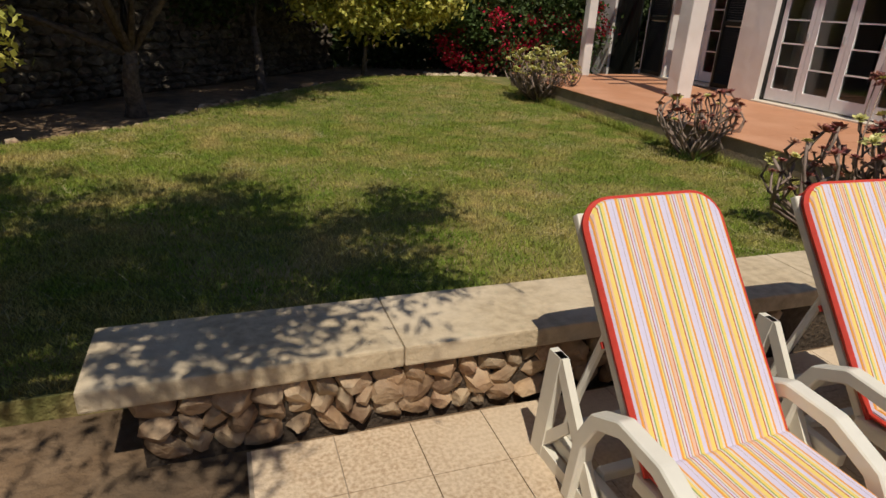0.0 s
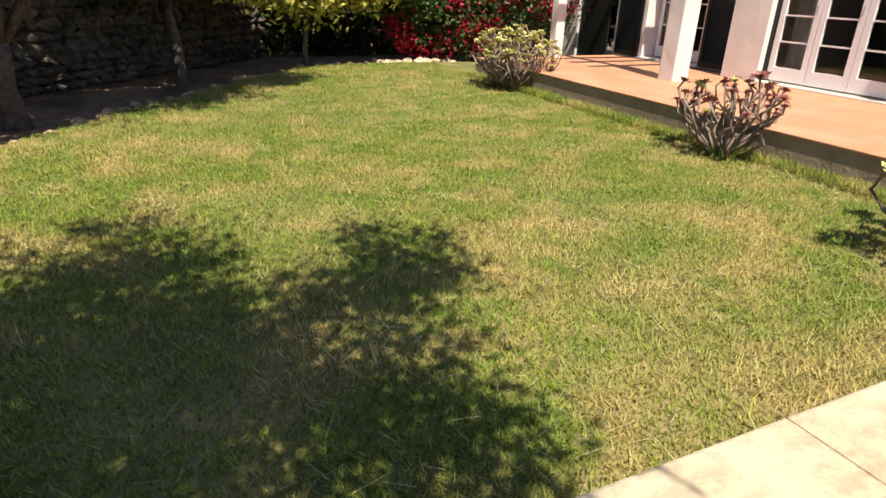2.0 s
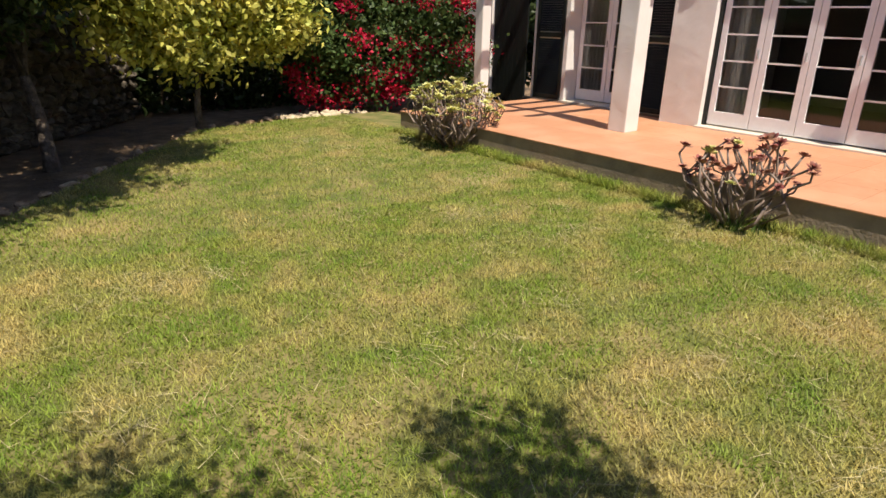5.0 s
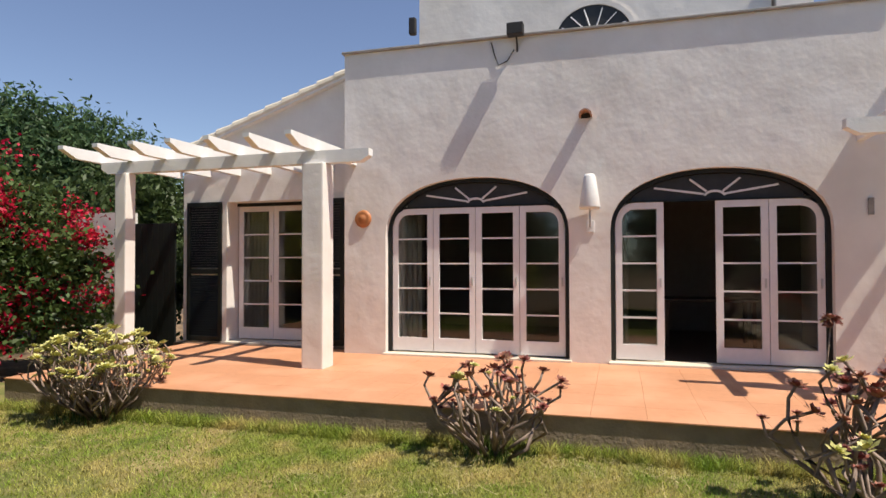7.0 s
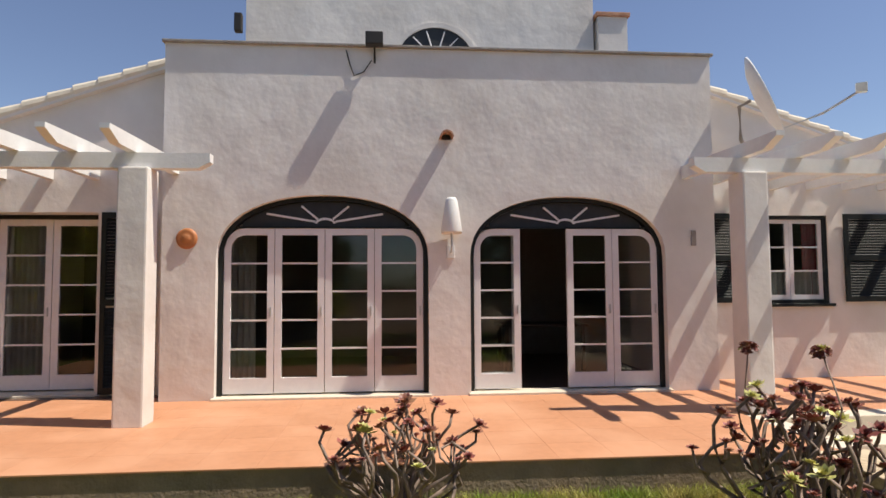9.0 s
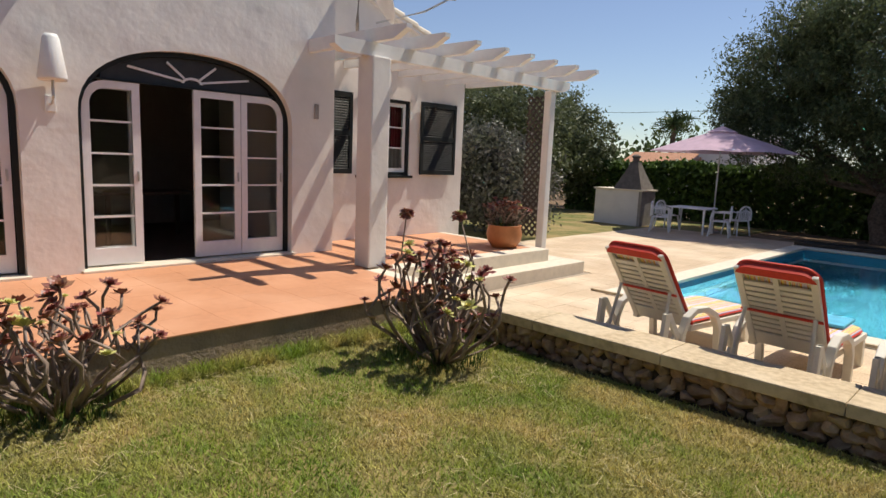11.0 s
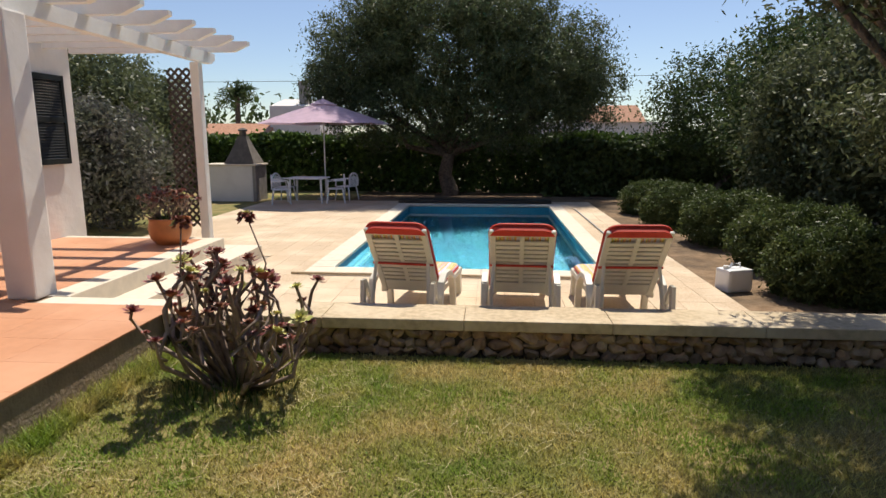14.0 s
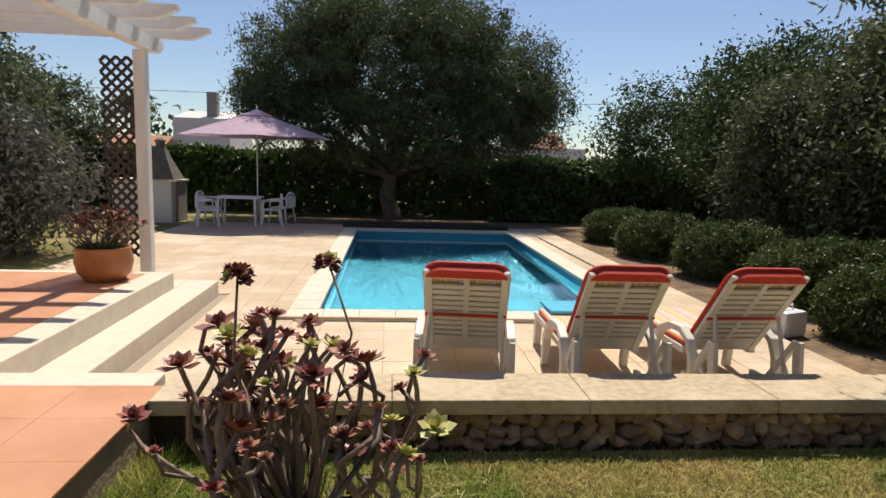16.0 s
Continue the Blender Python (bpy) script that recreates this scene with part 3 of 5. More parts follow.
def arched_doors(name, y0, y1, missing, label):
    d = thing(name, (0, 0, 0), label, "door")
    d["kind"] = "structure"
    x = XF + 0.13
    inner = [(y0 + 0.055, 0.03)] + arch_pts(y0, y1, grow=-0.055) + [(y1 - 0.055, 0.03)]
    outer = [(y0 + 0.002, 0.03)] + arch_pts(y0, y1, grow=-0.002) + [(y1 - 0.002, 0.03)]
    part("door_frame", ring(bmesh.new(), inner, outer, x - 0.03, x + 0.09), M_BLACK, d, "black painted arched frame")
    # fan board above the leaves
    fan = [(y, z) for y, z in arch_pts(y0, y1, grow=-0.058, n=30) if z > 2.13]
    lo, hi = fan[0][0], fan[-1][0]
    fan = [(lo, 2.125)] + fan + [(hi, 2.125)]
    part("fan_panel", prism(bmesh.new(), fan, x + 0.03, x + 0.05), M_ARCH, d, "dark grey arched panel")
    part("transom", boxed(x - 0.01, x + 0.06, y0 + 0.07, y1 - 0.07, 2.112, 2.135), M_BLACK, d)
    # spandrel infill beside the rounded leaf corners
    c = (y0 + y1) / 2
    hub_o = [(c - 0.13 * math.cos(math.pi * k / 12), 2.175 + 0.075 * math.sin(math.pi * k / 12)) for k in range(13)]
    hub_i = [(c - 0.10 * math.cos(math.pi * k / 12), 2.175 + 0.045 * math.sin(math.pi * k / 12)) for k in range(13)]
    part("sunburst_hub", ring(bmesh.new(), hub_i, hub_o, x + 0.012, x + 0.029), M_FRAME, d, "white half-round hub")
    for ang, ln in ((12, 0.62), (42, 0.27), (70, 0.001), (138, 0.27), (168, 0.62)):
        if ln < 0.01:
            continue
        a = radians(ang)
        p = (c + 0.13 * math.cos(a), 2.185 + 0.07 * math.sin(a))
        q = (c + (0.13 + ln) * math.cos(a), min(2.185 + (0.07 + ln) * math.sin(a), arch_at(c + (0.13 + ln) * math.cos(a), y0, y1) - 0.05))
        w = 0.013
        nn = Vector((q[0] - p[0], q[1] - p[1])).normalized()
        s = (-nn.y * w, nn.x * w)
        quad = [(p[0] - s[0], p[1] - s[1]), (p[0] + s[0], p[1] + s[1]), (q[0] + s[0], q[1] + s[1]), (q[0] - s[0], q[1] - s[1])]
        part("sunburst_ray", prism(bmesh.new(), quad, x + 0.012, x + 0.029), M_FRAME, d, "white sunburst ray")
    w = (y1 - y0 - 0.12) / 4
    for k in range(4):
        a = y0 + 0.06 + w * k
        rs = "lo" if k == 0 else "hi" if k == 3 else None
        if k == missing:
            leaf(d, a + w + 0.01, a + 2 * w - 0.01, x + 0.11)
        else:
            leaf(d, a + 0.004, a + w - 0.004, x, round_side=rs)
    part("door_sill", boxed(XF - 0.07, XF + 0.27, y0 - 0.03, y1 + 0.03, -0.013, 0.028, bevel=0.008), M_COPE, d, "white stone sill")
    return d


arched_doors("door_1", YA0, YA1, None, "closed white french doors in a black arched frame")
arched_doors("door_2", YB0, YB1, 2, "half-open white french doors in a black arched frame")

# left wing
XL = 10.35
tl = [(8.95, -0.02), (9.90, -0.02), (9.90, 2.34), (11.30, 2.34), (11.30, -0.02), (12.15, -0.02), (12.15, 3.12), (8.95, 4.25)]
tagged(part("wall_wing", prism(bmesh.new(), tl, XL, XL + 0.42), M_WALL), "white rendered wing wall with a deep door opening", "wall", kind="structure")
tagged(part("wall_wing", boxed(XL + 0.42, 15, 11.9, 12.15, -0.02, 3.1), M_WALL), "white rendered side of the wing", "wall", kind="structure")
d = thing("door_3", (0, 0, 0), "closed white double french door in a deep recess", "door")
d["kind"] = "structure"
leaf(d, 9.93, 10.595, XL + 0.30, top_z=2.28)
leaf(d, 10.605, 11.27, XL + 0.30, top_z=2.28)
part("door_sill", boxed(XL - 0.04, XL + 0.42, 9.88, 11.32, -0.013, 0.03, bevel=0.008), M_COPE, d)
part("door_frame", boxed(XL + 0.29, XL + 0.36, 9.90, 11.30, 2.285, 2.34), M_BLACK, d)


def shutter(name, y0, y1, z0, z1, x, label, slats=True):
    s = thing(name, (x, y0, z0), label, "shutter")
    w, h = y1 - y0, z1 - z0
    bm = bmesh.new()
    box(bm, 0, 0.035, 0, 0.06, 0, h)
    box(bm, 0, 0.035, w - 0.06, w, 0, h)
    for a, b in ((0, 0.08), (h / 2 - 0.04, h / 2 + 0.04), (h - 0.08, h)):
        box(bm, 0, 0.035, 0.06, w - 0.06, a, b)
    part("shutter_frame", bm, M_BLACK, s)
    n = int(h / 0.045)
    tmpl = None
    for k in range(n):
        z = 0.08 + (h - 0.16) * (k + 0.5) / n
        if abs(z - h / 2) < 0.05:
            continue
        if tmpl is None:
            bm = bmesh.new()
            v = [bm.verts.new(p) for p in ((0.004, 0.06, -0.018), (0.031, 0.06, 0.018), (0.031, w - 0.06, 0.018), (0.004, w - 0.06, -0.018), (0.008, 0.06, -0.022), (0.035, 0.06, 0.014), (0.035, w - 0.06, 0.014), (0.008, w - 0.06, -0.022))]
            for f in ((0, 3, 2, 1), (4, 5, 6, 7), (0, 1, 5, 4), (3, 7, 6, 2), (0, 4, 7, 3), (1, 2, 6, 5)):
                bm.faces.new([v[i] for i in f])
            tmpl = part("slat", bm, M_BLACK, s)
            tmpl.location.z = z
        else:
            o = new("slat", tmpl.data)
            o.parent = s
            o.location.z = z
    return s


shutter("shutter", 11.38, 12.05, 0.03, 2.34, XL - 0.045, "tall black louvred shutter folded against the wall")
shutter("shutter", 9.16, 9.84, 0.03, 2.34, XL - 0.045, "tall black louvred shutter folded against the wall")
gate = thing("garden_gate", (10.2, 12.2, 0), "closed black boarded garden gate beside the wing", "gate")
for k in range(8):
    part("board", boxed(0, 0.04, 0.115 * k, 0.115 * k + 0.112, -0.44, 2.0, bevel=0.004), M_BLACK, gate)
tagged(part("wall_garden", boxed(10.15, 10.4, 13.15, 14.2, -0.46, 2.2), M_WALL), "white garden wall end dappled with leaf shade", "wall", kind="structure")

# right wing
XR = 10.73
WY0, WY1, WZ0, WZ1 = -0.32, 0.82, 1.08, 2.38
tagged(part("wall_wing", prism(bmesh.new(), [(-1.70, -0.46), (1.89, -0.46), (1.89, WZ0), (-1.70, WZ0)], XR, XR + 0.3), M_WALL), "white rendered wall of the kitchen wing", "wall", kind="structure")
tagged(part("wall_wing", prism(bmesh.new(), [(-1.70, WZ0), (WY0, WZ0), (WY0, WZ1), (-1.70, WZ1)], XR, XR + 0.3), M_WALL), "white rendered wall of the kitchen wing", "wall", kind="structure")
tagged(part("wall_wing", prism(bmesh.new(), [(WY1, WZ0), (1.89, WZ0), (1.89, WZ1), (WY1, WZ1)], XR, XR + 0.3), M_WALL), "white rendered wall of the kitchen wing", "wall", kind="structure")
tagged(part("wall_wing", prism(bmesh.new(), [(-1.70, WZ1), (1.89, WZ1), (1.89, 4.28), (-1.70, 3.10)], XR, XR + 0.3), M_WALL), "white rendered gable of the kitchen wing", "wall", kind="structure")
tagged(part("wall_wing", boxed(XR + 0.3, 15, -1.70, -1.45, -0.46, 3.1), M_WALL), "white rendered end wall of the kitchen wing", "wall", kind="structure")


def sloped_roof(y_lo, z_lo, y_hi, z_hi, x0, x1, label):
    """A tiled roof sloping along y, with half-round tiles and a verge of tile ends."""
    ro = thing("roof_wing", (0, 0, 0), label, "roof")
    ro["kind"] = "structure"
    bm = bmesh.new()
    t = 0.06
    v = [bm.verts.new((x, y, z)) for x in (x0, x1) for y, z in ((y_lo, z_lo), (y_hi, z_hi), (y_hi, z_hi + t), (y_lo, z_lo + t))]
    for f in ((0, 1, 2, 3), (4, 7, 6, 5), (0, 4, 5, 1), (1, 5, 6, 2), (2, 6, 7, 3), (3, 7, 4, 0)):
        bm.faces.new([v[i] for i in f])
    part("roof_bed", bm, M_WALL, ro)
    n = int(Vector((y_hi - y_lo, z_hi - z_lo)).length / 0.32)
    bm = bmesh.new()
    for k in range(n):
        u0, u1 = k / n, (k + 1.15) / n
        a = Vector((x0 + 0.06, y_lo + (y_hi - y_lo) * u0, z_lo + (z_hi - z_lo) * u0 + t + 0.035))
        b = Vector((x0 + 0.06, y_lo + (y_hi - y_lo) * u1, z_lo + (z_hi - z_lo) * u1 + t + 0.015))
        bm2 = bmesh.new()
        tube(bm2, [a, b], [0.085, 0.07], 10)
        part("verge_tile", bm2, M_COPE, ro, "whitewashed half-round verge tile")
    for j in range(1, int((x1 - x0) / 0.24)):
        for k in range(n):
            u0, u1 = k / n, (k + 1.1) / n
            xx = x0 + 0.06 + j * 0.24
            tube(bm, [(xx, y_lo + (y_hi - y_lo) * u0, z_lo + (z_hi - z_lo) * u0 + t + 0.03), (xx, y_lo + (y_hi - y_lo) * u1, z_lo + (z_hi - z_lo) * u1 + t + 0.01)], [0.08, 0.065], 6)
    part("roof_tiles", bm, M_ROOF, ro, kind="stuff")


sloped_roof(12.35, 3.05, 8.97, 4.245, XL - 0.10, 13.4, "sloping clay tile roof of the wing")
sloped_roof(-1.90, 3.03, 1.87, 4.27, XR - 0.10, 13.4, "sloping clay tile roof of the kitchen wing")

win = thing("window_1", (0, 0, 0), "white casement window in a dark frame with red curtains", "window")
win["kind"] = "structure"
x = XR + 0.06
bm = bmesh.new()
box(bm, x - 0.04, x + 0.06, WY0, WY0 + 0.05, WZ0, WZ1)
box(bm, x - 0.04, x + 0.06, WY1 - 0.05, WY1, WZ0, WZ1)
box(bm, x - 0.04, x + 0.06, WY0 + 0.05, WY1 - 0.05, WZ0, WZ0 + 0.05)
box(bm, x - 0.04, x + 0.06, WY0 + 0.05, WY1 - 0.05, WZ1 - 0.05, WZ1)
part("window_frame", bm, M_BLACK, win, "black outer frame")
c = (WY0 + WY1) / 2
for a, b in ((WY0 + 0.055, c - 0.003), (c + 0.003, WY1 - 0.055)):
    bm = bmesh.new()
    z0, z1 = WZ0 + 0.055, WZ1 - 0.055
    box(bm, x, x + 0.045, a, a + 0.06, z0, z1)
    box(bm, x, x + 0.045, b - 0.06, b, z0, z1)
    box(bm, x, x + 0.045, a + 0.06, b - 0.06, z0, z0 + 0.07)
    box(bm, x, x + 0.045, a + 0.06, b - 0.06, z1 - 0.06, z1)
    for k in (1, 2):
        z = z0 + 0.07 + (z1 - z0 - 0.13) * k / 3
        box(bm, x + 0.008, x + 0.037, a + 0.06, b - 0.06, z - 0.012, z + 0.012)
    sash = part("sash", bm, M_FRAME, win, "white casement sash")
    pn = part("pane", boxed(x + 0.02, x + 0.025, a + 0.061, b - 0.061, z0 + 0.071, z1 - 0.061), M_GLASS, sash)
    pn.visible_shadow = False
part("window_sill", boxed(XR - 0.06, XR + 0.02, WY0 - 0.05, WY1 + 0.05, WZ0 - 0.045, WZ0, bevel=0.006), M_BLACK, win, "black sill")
shutter("shutter", -1.45, -0.55, 1.10, 2.40, XR - 0.06, "black louvred window shutter folded open")
shutter("shutter", 0.98, 1.60, 1.10, 2.40, XR - 0.06, "black louvred window shutter folded open")


def curtain(name, x, y0, y1, z0, z1, material, label, waves=7):
    bm = bmesh.new()
    n = waves * 6
    rows = []
    for z in (z0, (z0 + z1) / 2, z1):
        rows.append([bm.verts.new((x + 0.03 * math.sin(i / n * waves * 2 * math.pi), y0 + (y1 - y0) * i / n, z)) for i in range(n + 1)])
    for a, b in zip(rows, rows[1:]):
        for i in range(n):
            bm.faces.new((a[i], a[i + 1], b[i + 1], b[i]))
    return tagged(part(name, bm, material, smooth=True), label, "curtain")


curtain("curtain", 10.95, 10.85, 11.4, 0.05, 2.3, M_CURTAIN, "sheer white curtain behind the glazed door")
curtain("curtain", 10.55, 7.95, 8.35, 0.05, 2.4, M_CURTAIN, "sheer white curtain beside the arched doors", 5)
curtain("curtain", 10.55, 4.92, 5.22, 0.05, 2.4, M_CURTAIN, "sheer white curtain beside the arched doors", 4)
curtain("curtain", 10.95, 0.55, 0.85, 1.1, 2.4, M_REDCLOTH, "dark red curtain in the kitchen window", 4)
curtain("curtain", 10.95, -0.3, -0.05, 1.1, 2.4, M_REDCLOTH, "dark red curtain in the kitchen window", 4)
curtain("curtain", 10.90, -0.3, 0.82, 1.1, 1.55, M_CURTAIN, "short white lace curtain in the kitchen window", 12)
tb = thing("dining_table", (12.2, 3.7, 0.005), "dark wooden table in the dim room", "table")
part("tabletop", boxed(-0.4, 0.4, -0.7, 0.7, 0.70, 0.74, bevel=0.01), M_WOOD, tb)
for sx in (-0.35, 0.35):
    for sy in (-0.62, 0.62):
        part("leg", boxed(sx - 0.03, sx + 0.03, sy - 0.03, sy + 0.03, 0, 0.70), M_WOOD, tb)

# upper fan window
w = thing("window_2", (0, 0, 0), "half-round fan window with white sunburst bars", "window")
w["kind"] = "structure"
half = [(5.42 - 0.62 * math.cos(math.pi * k / 20), 5.05 + 0.55 * math.sin(math.pi * k / 20)) for k in range(21)]
part("pane", prism(bmesh.new(), half, 11.975, 11.985), M_ARCH, w, "dark half-round board")
o2 = [(5.42 - 0.70 * math.cos(math.pi * k / 20), 5.05 + 0.63 * math.sin(math.pi * k / 20)) for k in range(21)]
part("window_frame", ring(bmesh.new(), half, o2, 11.95, 11.998), M_WALL, w, "raised white surround")
for a in (25, 50, 75, 105, 130, 155):
    r = radians(a)
    p, q = (5.42 + 0.1 * math.cos(r), 5.05 + 0.1 * math.sin(r)), (5.42 + 0.57 * math.cos(r), 5.05 + 0.50 * math.sin(r))
    part("sunburst_ray", tube(bmesh.new(), [(11.967, *p), (11.967, *q)], 0.012, 4), M_FRAME, w)


# pergolas
def pergola(name, y0, y1, xb, ys, xtip, label, posts):
    p = thing(name, (0, 0, 0), label, "pergola")
    for px, py, zb, w in posts:
        part("pillar", boxed(px, px + w, py, py + w, zb, 2.60, bevel=0.02), M_WALL, p, "square white rendered pillar")
    bm = bmesh.new()
    outline = [(y0 + 0.12, 2.60), (y1 - 0.12, 2.60), (y1, 2.67), (y1, 2.76), (y0, 2.76), (y0, 2.67)]
    prism(bm, outline, xb, xb + 0.13)
    part("beam", bm, M_WHITE, p, "long white painted beam")
    for y, xwall in ys:
        bm = bmesh.new()
        pts = [(xtip, 2.86), (xtip, 2.91), (xwall, 2.93), (xwall, 2.763), (xtip + 0.22, 2.763)]
        a = [bm.verts.new((px, y - 0.045, pz)) for px, pz in pts]
        b = [bm.verts.new((px, y + 0.045, pz)) for px, pz in pts]
        bm.faces.new(a)
        bm.faces.new(b[::-1])
        for i in range(len(pts)):
            j = (i + 1) % len(pts)
            bm.faces.new((a[i], b[i], b[j], a[j]))
        part("rafter", bm, M_WHITE, p, "white rafter with a cut tip")


pergola("pergola", 8.02, 12.15, 8.62, [(8.80, XF)] + [(9.37 + 0.57 * k, XL) for k in range(6)], 8.02, "white painted pergola on rendered pillars over the porch", [(8.53, 8.60, -0.013, 0.30), (8.56, 11.66, -0.013, 0.19)])
pergola("pergola", -1.95, 2.86, 8.52, [(2.28, XF)] + [(1.66 - 0.57 * k, XR) for k in range(7)], 7.9, "white painted pergola on rendered pillars beside the kitchen", [(8.45, 2.07, 0.0, 0.29), (8.60, -1.68, STEP, 0.14)])
# lamps and fixtures on the front
lp = thing("wall_lamp", (XF, 5.40, 2.0), "white cone-shaped plaster wall lamp on a bracket", "wall lamp")
part("shade", lathe(bmesh.new(), [(0.0, 0.46), (0.055, 0.455), (0.075, 0.42), (0.135, 0.03), (0.125, 0.0), (0.11, 0.02), (0.06, 0.38)], 20, (-0.145, 0, 0.02)), M_WHITE, lp, "white cone shade", smooth=True)
part("bracket", tube(bmesh.new(), [(-0.005, 0, -0.20), (-0.09, 0, -0.20), (-0.145, 0, -0.13), (-0.145, 0, 0.1)], 0.014, 8), M_STEEL, lp)
part("backplate", boxed(-0.02, 0, -0.05, 0.05, -0.28, -0.12, bevel=0.006), M_WHITE, lp)
ds = thing("wall_plaque", (XF, 8.65, 1.97), "round terracotta sun plaque on the white wall", "wall ornament")
bm = bmesh.new()
lathe(bm, [(0.0, 0.05), (0.05, 0.045), (0.06, 0.03), (0.085, 0.035), (0.12, 0.03), (0.13, 0.0)], 24)
bmesh.ops.rotate(bm, verts=bm.verts, cent=(0, 0, 0), matrix=Matrix.Rotation(radians(-90), 3, "Y"))
part("disc", bm, M_TERRA, ds, smooth=True)
tagged(part("house_plaque", boxed(XF - 0.025, XF, 2.16, 2.22, 1.88, 2.08, bevel=0.005), M_GREY), "small grey upright plaque on the white wall", "wall plaque")
sp = thing("roof_spout", (XF, 5.45, 3.27), "clay rain spout sticking out of the wall", "spout")
bm = bmesh.new()
for r0, r1 in (((0.085, 0.065)),):
    o = [(r0 * math.cos(math.pi * k / 10), r0 * math.sin(math.pi * k / 10) - 0.02) for k in range(11)]
    q = [(r1 * math.cos(math.pi * k / 10), r1 * math.sin(math.pi * k / 10) - 0.02) for k in range(11)]
    ring(bm, q, o, -0.17, 0.0)
part("tile", bm, M_ROOF, sp)
# no opening cut: a dark box paints the shade inside the spout's mouth
part("hole", boxed(-0.006, 0.0, -0.06, 0.06, -0.03, 0.04, bevel=0.003), M_DARK, sp)
fl = thing("flood_light", (XF - 0.15, 6.36, TOPZ + 0.05), "dark metal floodlight on a bracket at the parapet", "floodlight")
part("housing", boxed(-0.08, 0.06, -0.11, 0.11, -0.08, 0.08, bevel=0.012), M_DARK, fl)
part("bracket", tube(bmesh.new(), [(0.05, 0, -0.05), (0.13, 0.0, -0.14), (0.15, 0, -0.25)], 0.014, 6), M_DARK, fl)
tagged(part("cable", tube(bmesh.new(), [(9.88, 6.40, 4.25), (9.885, 6.5, 4.10), (9.885, 6.62, 4.05), (9.885, 6.68, 4.22), (9.89, 6.72, 4.38)], 0.008, 5), M_DARK), "loose black cable on the wall", "cable")
vt = thing("roof_lamp", (11.95, 8.50, 5.6), "dark lamp on the corner of the upper storey", "lamp")
part("housing", boxed(-0.12, 0.0, 0.0, 0.12, -0.2, 0.1, bevel=0.02), M_DARK, vt)

dish = thing("satellite_dish", (9.75, 1.35, 3.80), "large white satellite dish on a wall bracket", "satellite dish", rz=-33)
bm = bmesh.new()
lathe(bm, [(0.0, 0.0), (0.2, 0.012), (0.38, 0.05), (0.55, 0.11), (0.56, 0.115), (0.555, 0.095), (0.38, 0.03), (0.0, -0.015)], 36)
bmesh.ops.rotate(bm, verts=bm.verts, cent=(0, 0, 0), matrix=Matrix.Rotation(radians(68), 3, "X"))
part("reflector", bm, M_WHITE, dish, smooth=True)
part("arm", tube(bmesh.new(), [(0, -0.05, -0.5), (0, -0.75, -0.28), (0, -1.15, -0.05)], 0.016, 6), M_STEEL, dish)
part("receiver", boxed(-0.04, 0.04, -1.22, -1.10, -0.08, 0.04, bevel=0.012), M_PLASTIC, dish)
part("mount", tube(bmesh.new(), [(0, 0.06, 0), (0.05, 0.2, -0.05), (0.25, 0.2, -0.45), (0.95, 0.15, -0.5)], 0.026, 8), M_GREY, dish)

lt = thing("lattice_panel", (8.78, -1.66, 0.12), "tall narrow dark lattice panel beside a white pillar", "lattice panel")
bm = bmesh.new()
W, H = 0.37, 2.40
step = 0.123
k = -W
while k < H:
    for sgn, xo in ((1, 0.0), (-1, 0.012)):
        z0, z1 = (k, k + W) if sgn > 0 else (k + W, k)
        x0c, x1c = 0.0, W
        a, b = Vector((0, xo, z0)), Vector((W, xo, z1))
        lo, hi = 0.0, H

        def clip(p, q, lim, keep_above):
            if (p.z < lim) == keep_above:
                t = (lim - p.z) / (q.z - p.z)
                return p.lerp(q, t)
            return p
        if max(a.z, b.z) <= 0 or min(a.z, b.z) >= H:
            continue
        a2 = clip(clip(a, b, 0, True), b, H, False)
        b2 = clip(clip(b, a, 0, True), a, H, False)
        dv = (b2 - a2)
        if dv.length < 0.03:
            continue
        nrm = Vector((-dv.z, 0, dv.x)).normalized() * 0.018
        vs = [bm.verts.new(p) for p in (a2 - nrm, a2 + nrm, b2 + nrm, b2 - nrm)]
        ws = [bm.verts.new(v.co + Vector((0, 0.012, 0))) for v in vs]
        bm.faces.new(vs)
        bm.faces.new(ws[::-1])
        for i in range(4):
            bm.faces.new((vs[i], ws[i], ws[(i + 1) % 4], vs[(i + 1) % 4]))
    k += step
part("slats", bm, M_SILVER, lt, kind="stuff")

